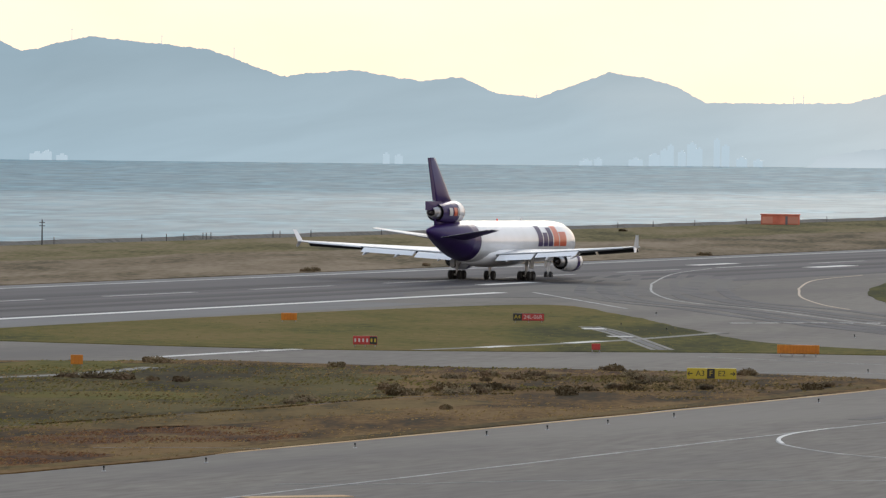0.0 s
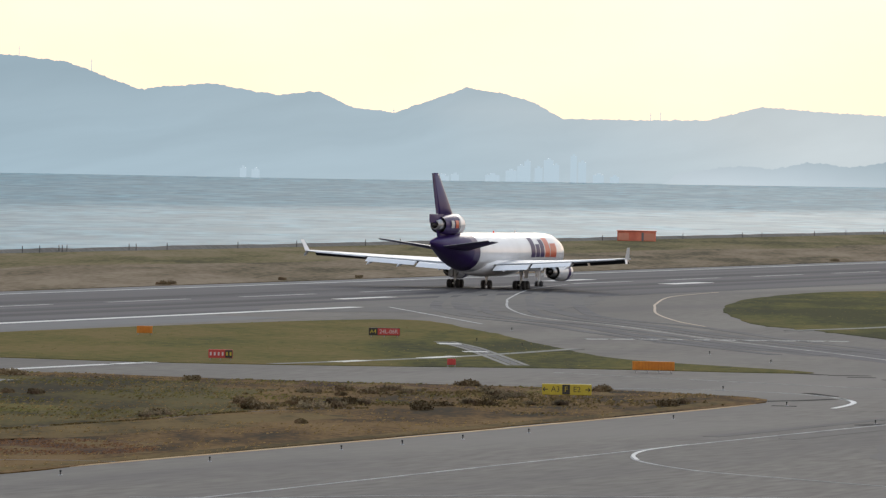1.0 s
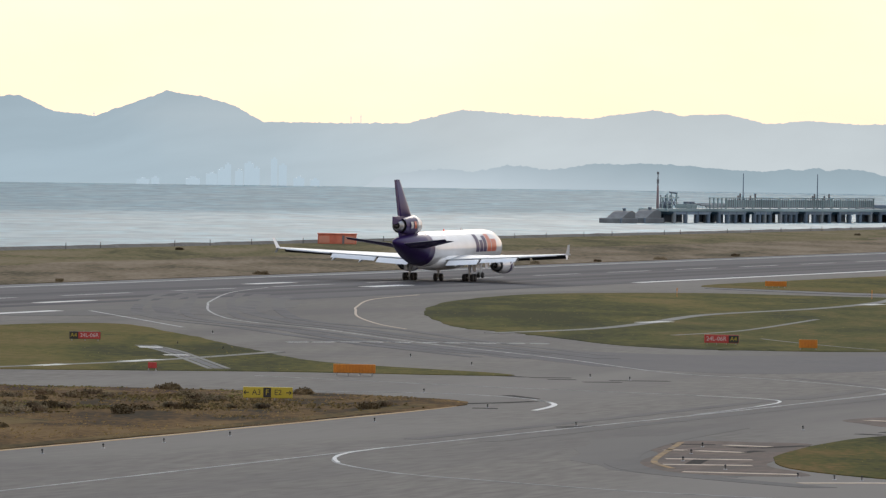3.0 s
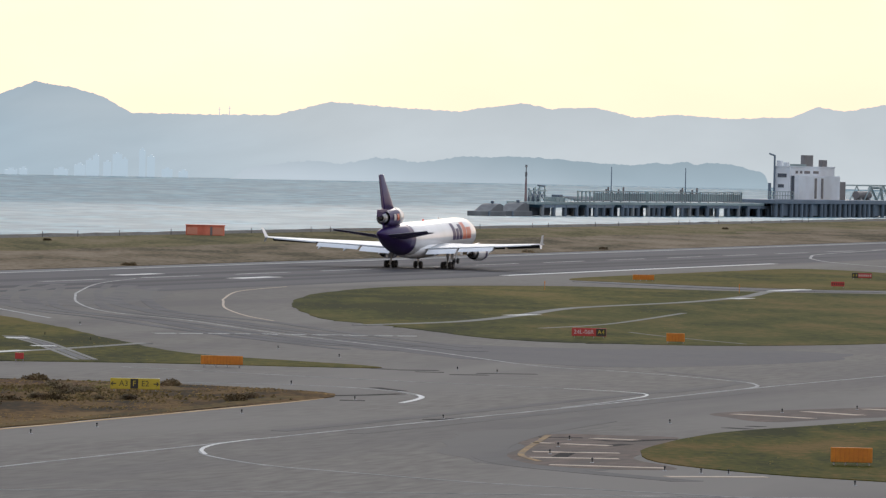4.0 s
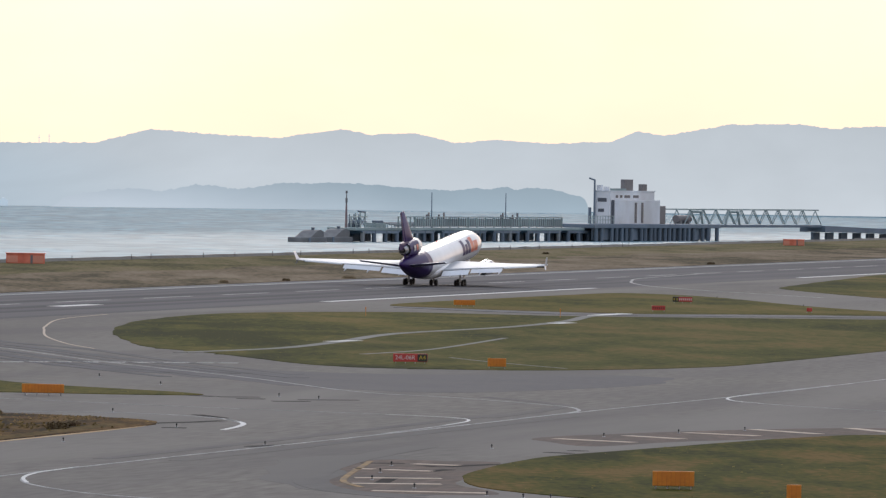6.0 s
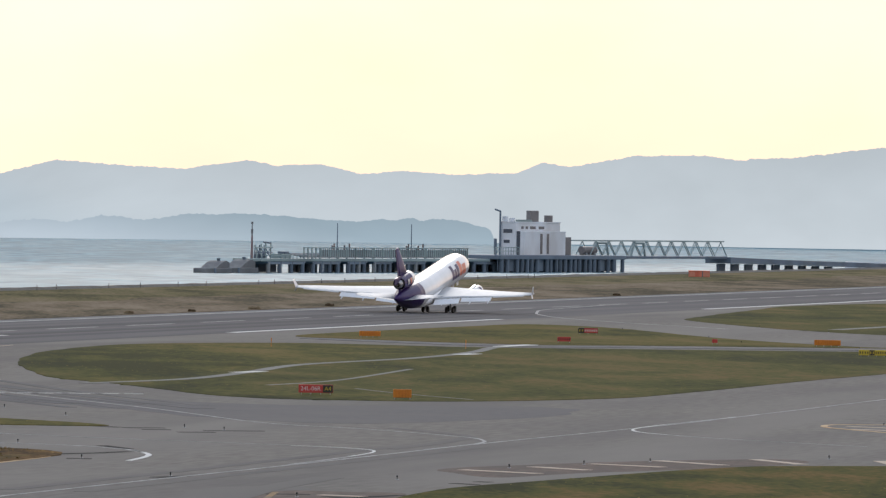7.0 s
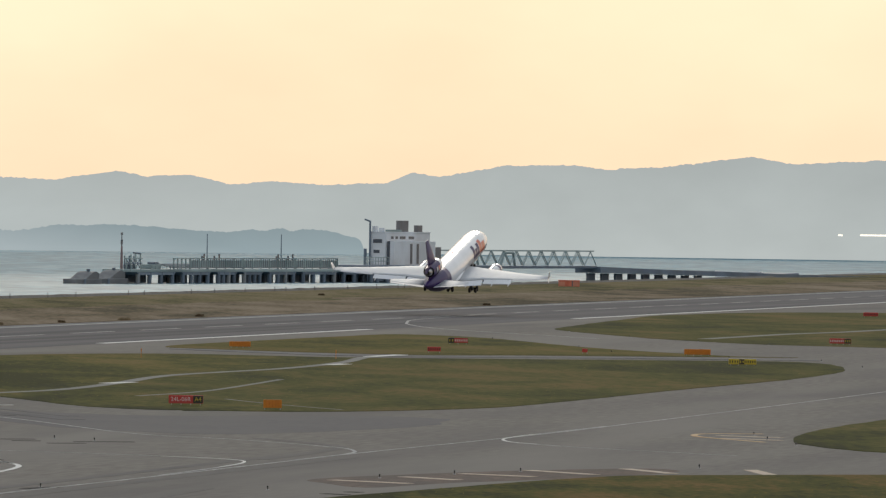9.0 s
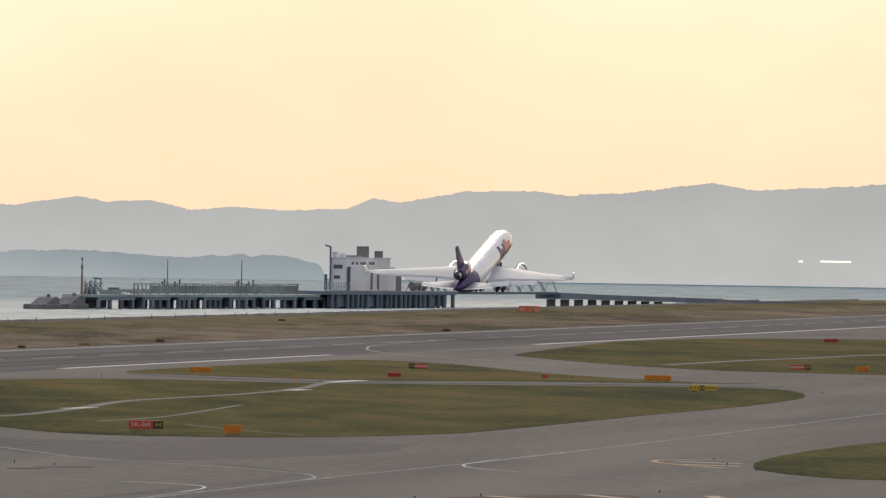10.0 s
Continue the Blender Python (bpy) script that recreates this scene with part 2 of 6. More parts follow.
M = {
    "asphalt": material("taxiway_asphalt", (0.139, 0.128, 0.112), spec=0.08, rough=0.9, third=(0.162, 0.150, 0.133), third_scale=0.028, spread=0.24, scale=1.2, second=(0.098, 0.093, 0.088), second_scale=0.045, stretch=(1, 0.16, 1), bump=0.01, bump_scale=6),
    "runway": material("runway_asphalt", (0.094, 0.092, 0.096), spec=0.08, rough=0.9, spread=0.12, scale=0.5, second=(0.055, 0.055, 0.062), second_scale=0.12, stretch=(1, 0.02, 1), bump=0.008, bump_scale=5),
    "rubber": material("tyre_rubber_marks", (0.040, 0.040, 0.046), spec=0.1, rough=0.9, spread=0.3, scale=0.5, second=(0.066, 0.066, 0.074), second_scale=0.3, stretch=(1, 0.015, 1)),
    "dark_asphalt": material("newer_asphalt", (0.090, 0.088, 0.090), spec=0.1, rough=0.9, spread=0.15, scale=0.8, second=(0.104, 0.100, 0.098), second_scale=0.05),
    "track": material("tyre_worn_asphalt", (0.106, 0.102, 0.098), spec=0.08, rough=0.9, spread=0.15, scale=0.6, second=(0.126, 0.119, 0.109), second_scale=0.06, stretch=(1, 0.2, 1)),
    "smear": material("rubber_smeared_asphalt", (0.092, 0.091, 0.094), spec=0.08, rough=0.9, spread=0.3, scale=0.4, second=(0.122, 0.117, 0.110), second_scale=0.05, stretch=(1, 0.15, 1), turn=-35),
    "crack": material("dark_wet_joint", (0.040, 0.038, 0.036), spec=0.02, rough=0.95, spread=0.2, scale=2),
    "dust": material("dusty_reddish_asphalt", (0.136, 0.106, 0.088), spec=0.05, rough=0.95, spread=0.25, scale=1.2, second=(0.105, 0.090, 0.080), second_scale=0.25, stretch=(1, 0.3, 1)),
    "shoulder": material("shoulder_asphalt", (0.13, 0.13, 0.13), spec=0.1, rough=0.9, spread=0.12, scale=0.3, second=(0.13, 0.13, 0.13), second_scale=0.05, stretch=(1, 0.1, 1)),
    "concrete": material("pale_concrete", (0.172, 0.168, 0.158), spec=0.15, rough=0.9, spread=0.2, scale=0.5, second=(0.20, 0.196, 0.184), second_scale=0.07),
    "paint": material("white_road_paint", (0.60, 0.59, 0.56), spec=0.2, rough=0.8, spread=0.12, scale=0.8, second=(0.55, 0.54, 0.5), second_scale=0.08),
    "worn_paint": material("worn_white_road_paint", (0.36, 0.355, 0.34), spec=0.15, rough=0.85, spread=0.3, scale=0.6, second=(0.24, 0.24, 0.235), second_scale=0.12),
    "yellow_paint": material("yellow_road_paint", (0.42, 0.27, 0.13), spec=0.2, rough=0.8, spread=0.15, scale=0.8, second=(0.5, 0.36, 0.2), second_scale=0.1),
    "meadow": turf("yellowed_mown_grass", [(0.025, 0.029, 0.006), (0.054, 0.054, 0.008), (0.085, 0.074, 0.012), (0.105, 0.082, 0.019), (0.127, 0.092, 0.028)], low=0.395),
    "rust": turf("reddish_dry_weeds", [(0.025, 0.013, 0.009), (0.053, 0.025, 0.012), (0.076, 0.038, 0.017), (0.103, 0.061, 0.023), (0.123, 0.082, 0.030)], big=0.10, mid=0.3, fine=1.8, bump=0.1, low=0.43, high=0.57, seed=8.0),
    "olive": turf("olive_rough_grass", [(0.015, 0.013, 0.006), (0.030, 0.025, 0.008), (0.051, 0.039, 0.010), (0.066, 0.053, 0.013), (0.085, 0.066, 0.021)], big=0.06, mid=0.22, fine=1.6, bump=0.12, low=0.43, high=0.57, seed=3.0),
    "green": turf("mown_grass", [(0.023, 0.028, 0.007), (0.045, 0.048, 0.008), (0.063, 0.063, 0.011), (0.086, 0.074, 0.018), (0.116, 0.085, 0.026)], seed=37.0),
    "straw": turf("yellowing_mown_grass", [(0.028, 0.032, 0.006), (0.053, 0.055, 0.009), (0.081, 0.074, 0.013), (0.107, 0.086, 0.020), (0.133, 0.098, 0.029)], seed=37.0),
    "deep_green": turf("lush_mown_grass", [(0.018, 0.023, 0.003), (0.040, 0.044, 0.005), (0.062, 0.058, 0.007), (0.094, 0.066, 0.013), (0.125, 0.080, 0.022)], big=0.05, mid=0.16, fine=1.4, seed=11.0),
    "brown": turf("dry_grass", [(0.017, 0.013, 0.006), (0.048, 0.026, 0.009), (0.086, 0.047, 0.013), (0.113, 0.064, 0.020), (0.143, 0.086, 0.032)], big=0.05, mid=0.2, fine=1.6, bump=0.12, low=0.43, high=0.57, seed=5.0),
    "shore": turf("olive_coastal_grass", [(0.038, 0.036, 0.012), (0.080, 0.070, 0.024), (0.112, 0.094, 0.038), (0.142, 0.112, 0.056), (0.165, 0.128, 0.074)], big=0.014, mid=0.09, fine=0.8, low=0.42, high=0.58, stretch=(1, 0.2, 1), seed=26.0),
    "stripe": material("pale_sandy_road_paint", (0.44, 0.36, 0.28), spec=0.15, rough=0.85, spread=0.2, scale=0.8, second=(0.45, 0.36, 0.27), second_scale=0.2),
    "verge": turf("sandy_grass_verge", [(0.043, 0.031, 0.011), (0.077, 0.051, 0.015), (0.105, 0.068, 0.022), (0.128, 0.086, 0.030)], big=0.08, mid=0.25, fine=1.6, bump=0.08, low=0.43, high=0.57, seed=21.0),
    "strip": turf("dry_coastal_grass", [(0.046, 0.038, 0.020), (0.096, 0.076, 0.042), (0.142, 0.108, 0.066), (0.176, 0.134, 0.088), (0.205, 0.160, 0.108)], big=0.014, mid=0.09, fine=0.8, low=0.42, high=0.58, stretch=(1, 0.2, 1), seed=14.0),
    "soil": material("ground_soil", (0.13, 0.11, 0.085), spec=0.05, rough=0.95, spread=0.3, scale=0.2, second=(0.12, 0.11, 0.08), second_scale=0.02),
    "rock": material("seawall_stone", (0.11, 0.105, 0.095), spec=0.1, rough=0.9, spread=0.35, scale=0.7, second=(0.12, 0.115, 0.105), second_scale=0.08, bump=0.15, bump_scale=1.2),
    "water": water_material(),
    "blade": blades("grass_blades", (0.060, 0.056, 0.014), (0.200, 0.160, 0.044)),
    "dry_blade": blades("dry_grass_blades", (0.100, 0.062, 0.022), (0.340, 0.220, 0.080)),
    "weed": blades("dark_weeds", (0.060, 0.044, 0.020), (0.220, 0.155, 0.064)),
    "red_weed": blades("reddish_weeds", (0.070, 0.032, 0.018), (0.260, 0.130, 0.056)),
    "leaf": material("shrub_leaves", (0.175, 0.135, 0.075), rough=0.9, spread=0.5, scale=1.5, second=(0.165, 0.110, 0.066), second_scale=0.5, spec=0.1, random_tint=0.4),
    "twig": material("shrub_twigs", (0.07, 0.05, 0.035), rough=0.9, spread=0.3, scale=6),
    "white": material("white_aircraft_paint", (0.80, 0.80, 0.80), rough=0.22, spread=0.03, scale=0.4, second=(0.74, 0.74, 0.73), second_scale=0.15, coat=0.4),
    "purple": material("purple_aircraft_paint", (0.034, 0.017, 0.095), rough=0.34, spread=0.08, scale=0.4, second=(0.036, 0.018, 0.09), second_scale=0.2, spec=0.2),
    "orange_livery": material("orange_aircraft_paint", (0.62, 0.10, 0.03), rough=0.3, spread=0.05, scale=1),
    "grey_wing": material("grey_wing_paint", (0.54, 0.55, 0.555), spec=0.2, rough=0.5, spread=0.08, scale=0.5, second=(0.46, 0.47, 0.48), second_scale=0.25),
    "steel": material("bare_metal", (0.45, 0.44, 0.43), rough=0.35, metal=0.9, spread=0.1, scale=2, second=(0.3, 0.29, 0.28), second_scale=0.8),
    "hot": material("burnt_exhaust_metal", (0.10, 0.09, 0.085), rough=0.5, metal=0.7, spread=0.3, scale=2),
    "tyre": material("black_tyre_rubber", (0.022, 0.022, 0.024), rough=0.8, spread=0.2, scale=4),
    "wheel_hub": material("dark_wheel_hub", (0.06, 0.06, 0.062), rough=0.6, spread=0.2, scale=3),
    "under": material("shaded_grey_underside", (0.20, 0.205, 0.215), rough=0.5, spread=0.15, scale=0.5, second=(0.15, 0.15, 0.16), second_scale=0.3),
    "dark": material("dark_opening", (0.015, 0.015, 0.017), rough=0.7, spread=0.1, scale=1),
    "red_lens": glowing("red_beacon_lens", (0.6, 0.05, 0.03), 0.3),
    "sign_orange": material("orange_sign_back", (0.54, 0.190, 0.007), rough=0.6, spread=0.15, scale=3, second=(0.46, 0.145, 0.008), second_scale=0.7),
    "rib_orange": material("dark_orange_sign_rib", (0.49, 0.160, 0.007), rough=0.6, spread=0.15, scale=3),
    "worn_yellow": material("worn_yellow_road_paint", (0.27, 0.18, 0.085), spec=0.1, rough=0.9, spread=0.35, scale=1.2, second=(0.16, 0.13, 0.10), second_scale=0.4),
    "sign_yellow": material("yellow_sign_face", (0.47, 0.36, 0.02), rough=0.4, spread=0.05, scale=2),
    "sign_red": material("red_sign_face", (0.40, 0.028, 0.024), rough=0.4, spread=0.06, scale=2),
    "sign_black": material("black_sign_face", (0.012, 0.012, 0.013), rough=0.4, spread=0.1, scale=2),
    "sign_white": material("white_sign_lettering", (0.55, 0.52, 0.49), rough=0.4, spread=0.03, scale=2),
    "post": material("galvanised_post", (0.30, 0.30, 0.30), rough=0.5, metal=0.6, spread=0.1, scale=3),
    "hut_red": material("red_hut_paint", (0.50, 0.115, 0.06), rough=0.6, spread=0.12, scale=0.8, second=(0.66, 0.2, 0.12), second_scale=0.3),
    "hut_pale": material("faded_red_paint", (0.62, 0.26, 0.17), rough=0.6, spread=0.1, scale=0.8),
    # distance haze is mixed into the pier's steel colours
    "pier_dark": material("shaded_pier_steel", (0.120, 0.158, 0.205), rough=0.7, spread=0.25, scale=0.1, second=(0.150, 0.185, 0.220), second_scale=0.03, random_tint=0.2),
    "pier_green": material("green_painted_steel", (0.30, 0.375, 0.375), rough=0.6, spread=0.12, scale=0.2, second=(0.15, 0.2, 0.205), second_scale=0.05),
    "pier_concrete": material("pier_deck_concrete", (0.27, 0.29, 0.30), rough=0.8, spread=0.15, scale=0.1, second=(0.2, 0.22, 0.23), second_scale=0.04),
    "wet_concrete": material("weathered_dark_concrete", (0.185, 0.19, 0.19), rough=0.85, spread=0.25, scale=0.4, second=(0.12, 0.125, 0.13), second_scale=0.1),
    "wall_white": material("white_wall_cladding", (0.72, 0.76, 0.80), rough=0.6, spread=0.06, scale=0.15, second=(0.52, 0.53, 0.54), second_scale=0.06),
    "wall_blue": material("shaded_window_glass", (0.06, 0.08, 0.11), rough=0.2, spread=0.15, scale=0.2),
    "tank_brown": material("brown_plant_cladding", (0.165, 0.158, 0.16), rough=0.6, spread=0.15, scale=0.3),
    "mast_red": material("red_mast_paint", (0.25, 0.16, 0.165), rough=0.5, spread=0.1, scale=0.4),
}
# distance haze is painted into these glowing hill colours
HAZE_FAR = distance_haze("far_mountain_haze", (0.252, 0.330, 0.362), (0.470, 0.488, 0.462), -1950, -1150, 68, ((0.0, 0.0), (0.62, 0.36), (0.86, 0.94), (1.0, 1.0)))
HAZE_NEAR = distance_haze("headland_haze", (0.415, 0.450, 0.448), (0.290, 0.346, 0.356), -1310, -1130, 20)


# ---- building helpers
def mesh_of(bm, name, mat, smooth=False):
    me = bpy.data.meshes.new(name)
    bm.normal_update()
    bm.to_mesh(me)
    bm.free()
    for one in (mat if isinstance(mat, list) else [mat]):
        me.materials.append(one)
    if smooth:
        me.polygons.foreach_set("use_smooth", [True] * len(me.polygons))
    return me


def part(name, bm, mat, parent=None, label="", smooth=False, at=None):
    ob = new(name, mesh_of(bm, name, mat, smooth))
    if parent:
        ob.parent = parent
    if at is not None:
        ob.matrix_basis = at
    return tagged(ob, label)


def share(name, me, parent=None, at=None, label=""):
    ob = new(name, me)
    if parent:
        ob.parent = parent
    if at is not None:
        ob.matrix_basis = at
    return tagged(ob, label)


def group_thing(name, at, label, category, group=""):
    e = new(name)
    e.empty_display_size = 0.5
    e.matrix_basis = at
    return tagged(e, label, category, group)


def box(bm, x0, x1, y0, y1, z0, z1, bevel=0.0):
    got = bmesh.ops.create_cube(bm, size=1.0)["verts"]
    bmesh.ops.scale(bm, vec=(x1 - x0, y1 - y0, z1 - z0), verts=got)
    bmesh.ops.translate(bm, vec=((x0 + x1) / 2, (y0 + y1) / 2, (z0 + z1) / 2), verts=got)
    if bevel:
        edges = list({e for v in got for e in v.link_edges})
        bmesh.ops.bevel(bm, geom=edges, offset=bevel, segments=1, affect="EDGES")
    return bm


def rod(bm, a, b, r, n=8, r2=None):
    a, b = Vector(a), Vector(b)
    d = b - a
    m = Matrix.Translation((a + b) / 2) @ d.to_track_quat("Z", "Y").to_matrix().to_4x4()
    bmesh.ops.create_cone(bm, cap_ends=True, segments=n, radius1=r, radius2=r if r2 is None else r2, depth=d.length, matrix=m)
    return bm


def loft(bm, rings, close=True, cap=True):
    """Skin through rings of equal length."""
    vs = [[bm.verts.new(p) for p in ring] for ring in rings]
    for a, b in zip(vs, vs[1:]):
        for i in range(len(a) if close else len(a) - 1):
            j = (i + 1) % len(a)
            bm.faces.new((a[i], a[j], b[j], b[i]))
    if cap:
        bm.faces.new(vs[0][::-1])
        bm.faces.new(vs[-1])
    bmesh.ops.recalc_face_normals(bm, faces=bm.faces)
    return vs


def rounded(points, step=4.0):
    """A closed smooth outline through a few control points."""
    out, n = [], len(points)
    for i in range(n):
        p0, p1, p2, p3 = (Vector(points[(i + k - 1) % n]) for k in range(4))
        k = max(2, int((p2 - p1).length / step))
        for j in range(k):
            t = j / k
            out.append(0.5 * (2 * p1 + (p2 - p0) * t + (2 * p0 - 5 * p1 + 4 * p2 - p3) * t * t + (3 * p1 - p0 - 3 * p2 + p3) * t ** 3))
    return out


def open_curve(points, step=2.0):
    out = []
    n = len(points)
    for i in range(n - 1):
        p0, p1, p2, p3 = (Vector(points[min(max(i + k - 1, 0), n - 1)]) for k in range(4))
        k = max(2, int((p2 - p1).length / step))
        for j in range(k):
            t = j / k
            out.append(0.5 * (2 * p1 + (p2 - p0) * t + (2 * p0 - 5 * p1 + 4 * p2 - p3) * t * t + (3 * p1 - p0 - 3 * p2 + p3) * t ** 3))
    out.append(Vector(points[-1]))
    return out


def slab(outline, z0, z1, rough=0.0):
    bm = bmesh.new()
    ring = []
    for p in outline:
        w = noise.noise((p[0] * 0.25, p[1] * 0.08, 3)) * rough
        ring.append((p[0] + w, p[1] + w * 2))
    top = [bm.verts.new((x, y, z1)) for x, y in ring]
    low = [bm.verts.new((x, y, z0)) for x, y in ring]
    bm.faces.new(top)
    for i in range(len(ring)):
        j = (i + 1) % len(ring)
        bm.faces.new((top[i], low[i], low[j], top[j]))
    bmesh.ops.recalc_face_normals(bm, faces=bm.faces)
    bmesh.ops.triangulate(bm, faces=[f for f in bm.faces if len(f.verts) > 4])
    return bm


def ribbon(points, width, z, thick=0.012, gap=0.0, dash=0.0):
    """A painted line along points; dash and gap in metres where it is broken."""
    bm = bmesh.new()
    pts = [Vector(p) for p in points]
    run = 0.0
    for a, b in zip(pts, pts[1:]):
        d = b - a
        if d.length < 1e-4:
            continue
        if dash and (run % (dash + gap)) > dash:
            run += d.length
            continue
        run += d.length
        nrm = Vector((-d.y, d.x)).normalized() * width / 2
        over = d.normalized() * 0.05
        q = [a + nrm - over, a - nrm - over, b - nrm + over, b + nrm + over]
        up = [bm.verts.new((v.x, v.y, z + thick)) for v in q]
        lo = [bm.verts.new((v.x, v.y, z)) for v in q]
        bm.faces.new(up)
        for i in range(4):
            bm.faces.new((up[i], lo[i], lo[(i + 1) % 4], up[(i + 1) % 4]))
    bmesh.ops.recalc_face_normals(bm, faces=bm.faces)
    return bm


def structure(name, bm, mat, label, category, smooth=False):
    return tagged(part(name, bm, mat, smooth=smooth), label, category, kind="structure")


# ---- sea, land, pavements
bm = bmesh.new()
bmesh.ops.create_grid(bm, x_segments=24, y_segments=24, size=1.0)
bmesh.ops.transform(bm, matrix=Matrix.Translation((-1500, 2200, SEA)) @ Matrix.Diagonal((3500, 2790, 1, 1)), verts=bm.verts)
structure("water", bm, M["water"], "choppy pale grey-blue sea with a bright sheen", "sea")

LAND = [(-512, -600), (-512, 3350), (-420, 4200), (900, 4200), (900, -600)]
structure("ground", slab([Vector(p) for p in LAND], -3.0, -0.06), M["soil"], "flat reclaimed island ground of bare soil", "ground")
structure("pavement", slab([Vector(p) for p in [(-386, -500), (-386, 3300), (880, 3300), (880, -500)]], -0.5, 0.0), M["asphalt"], "weathered grey asphalt taxiways and aprons", "pavement")
structure("runway", slab([Vector(p) for p in [(-380, -400), (-380, 3200), (-319.5, 3200), (-319.5, -400)]], -0.3, 0.02), M["runway"], "dark grooved asphalt runway", "runway")
for x0, x1 in ((-361, -355.5), (-346, -340), (-336, -332)):
    structure("rubber_marks", slab([Vector(p) for p in [(x0, 300), (x0, 1500), (x1, 1500), (x1, 300)]], 0.0, 0.026), M["rubber"], "dark tyre rubber laid along the runway", "tyre marks")
structure("runway_shoulder", slab([Vector(p) for p in [(-386, -400), (-386, 3200), (-380.2, 3200), (-380.2, -400)]], -0.3, 0.012), M["shoulder"], "pale asphalt shoulder beside the runway", "shoulder")
structure("runway_shoulder", slab([Vector(p) for p in [(-319.3, -400), (-319.3, 830), (-307, 830), (-307, -400)]], -0.3, 0.012), M["shoulder"], "pale asphalt shoulder beside the runway", "shoulder")

# ---- grass
GREEN_ISLES = {
    "A": [(-304, 660), (-306, 700), (-304, 770), (-295, 833), (-273, 800), (-241, 735), (-222, 701), (-195, 676), (-218, 668), (-252, 651), (-290, 655)],
    "C": [(-280, 926), (-294, 978), (-301, 1014), (-305, 1071), (-288, 1106), (-257, 1103), (-218, 1122), (-190, 1132), (-174, 1079), (-170, 1010), (-172, 929), (-173, 845), (-176, 815), (-187, 791), (-200, 785), (-214, 790), (-239, 833), (-256, 860)],
    "D": [(-305, 1171), (-306, 1235), (-305, 1298), (-302, 1336), (-281, 1314), (-251, 1246), (-234, 1212), (-207, 1172), (-197, 1172), (-237, 1150), (-257, 1136), (-291, 1152)],
    "E": [(-128, 520), (-129, 544), (-126, 564), (-120, 598), (-112, 613), (-80, 625), (-50, 560), (-60, 470), (-95, 469), (-116, 482), (-125, 501)],
    "F": [(-296, 1467), (-309, 1600), (-315, 1690), (-296, 1790), (-220, 1800), (-180, 1560), (-176, 1310), (-215, 1291), (-246, 1328), (-271, 1381), (-290, 1430)],
    "G": [(-122, 724), (-125, 765), (-123, 826), (-110, 900), (-80, 880), (-75, 700), (-102, 685), (-116, 702)],
}
BROWN_ISLE = [(-400, 470), (-330, 580), (-264, 600), (-250, 613), (-232, 610), (-206, 613), (-190, 610), (-180, 603), (-175.5, 594), (-175.5, 566), (-176.5, 511), (-178, 458), (-180, 400), (-200, 340), (-330, 340)]
outlines = {k: rounded(v) for k, v in GREEN_ISLES.items()}
for key, line in outlines.items():
    structure("grass", slab(line, -0.1, 0.06, 0.35), M[{"A": "meadow", "D": "meadow", "E": "deep_green"}.get(key, "green")], "mown olive-green grass island between taxiways", "grass")
for pts in ([(-276, 938), (-288, 978), (-297, 1014), (-301, 1060), (-288, 1090), (-262, 1088), (-257, 1050), (-252, 1000), (-251, 950), (-247, 905), (-255, 885)], [(-240, 842), (-250, 866), (-256, 872), (-250, 852), (-233, 830)], [(-198, 790), (-208, 796), (-222, 815), (-214, 818), (-200, 803), (-188, 798)]):
    structure("grass", slab(rounded(pts, 2.0), -0.1, 0.062, 5.0), M["straw"], "yellowed grass on a mown island", "grass")
outlines["B"] = rounded(BROWN_ISLE)
structure("grass", slab(outlines["B"], -0.1, 0.07, 0.9), M["brown"], "rough brown grass island with dry patches", "grass")
for mat, pts, words in (("olive", [(-266, 585), (-248, 530), (-222, 478), (-207, 470), (-205.2, 485), (-204, 505), (-203, 527), (-205, 545), (-213, 562), (-222, 592), (-245, 603)], "olive green rough grass in the dry island"),
                        ("meadow", [(-263, 599), (-256, 603), (-249, 594), (-246, 578), (-250, 567), (-258, 575)], "yellow-green grass in the dry island"),
                        ("meadow", [(-231, 531), (-222, 538), (-215, 530), (-218, 522), (-227, 519)], "yellow-green grass in the dry island"),
                        ("verge", [(-204.5, 468), (-202.8, 490), (-202, 512), (-200, 532), (-196, 540), (-192.5, 520), (-194, 490), (-198, 468)], "sandy dry grass in the rough island"),
                        ("rust", [(-198, 447), (-197.6, 466), (-196.6, 478), (-190, 480), (-184, 470), (-182.4, 458), (-187.5, 450), (-193, 446)], "reddish dry weeds in the rough island"),
                        ("rust", [(-192, 434), (-184, 434.5), (-181.4, 422), (-184, 416), (-189, 420)], "reddish dry weeds in the rough island"),
                        ("rust", [(-224, 606), (-205, 609), (-192, 606), (-190, 598), (-205, 597), (-220, 598)], "reddish dry weeds in the rough island")):
    structure("grass", slab(rounded(pts, 1.5), -0.1, 0.073 if mat != "meadow" else 0.077, 3.5), M[mat], words, "grass")
STRIP = [(-512, -550), (-512, 3340), (-387, 3260), (-387, -550)]
structure("grass", slab([Vector(p) for p in STRIP], -0.2, 0.05), M["strip"], "dry brown coastal grass beside the runway", "grass")
shore = [(-511.9, 500)] + [(-511.9, 3330), (-470, 3300)] + [(-452 + noise.noise((y * 0.012, 2, 5)) * 22 + noise.noise((y * 0.05, 4, 5)) * 8, y) for y in range(3280, 480, -20)]
structure("grass", slab([Vector(p) for p in shore], -0.1, 0.056), M["shore"], "olive green coastal grass along the seawall", "grass")


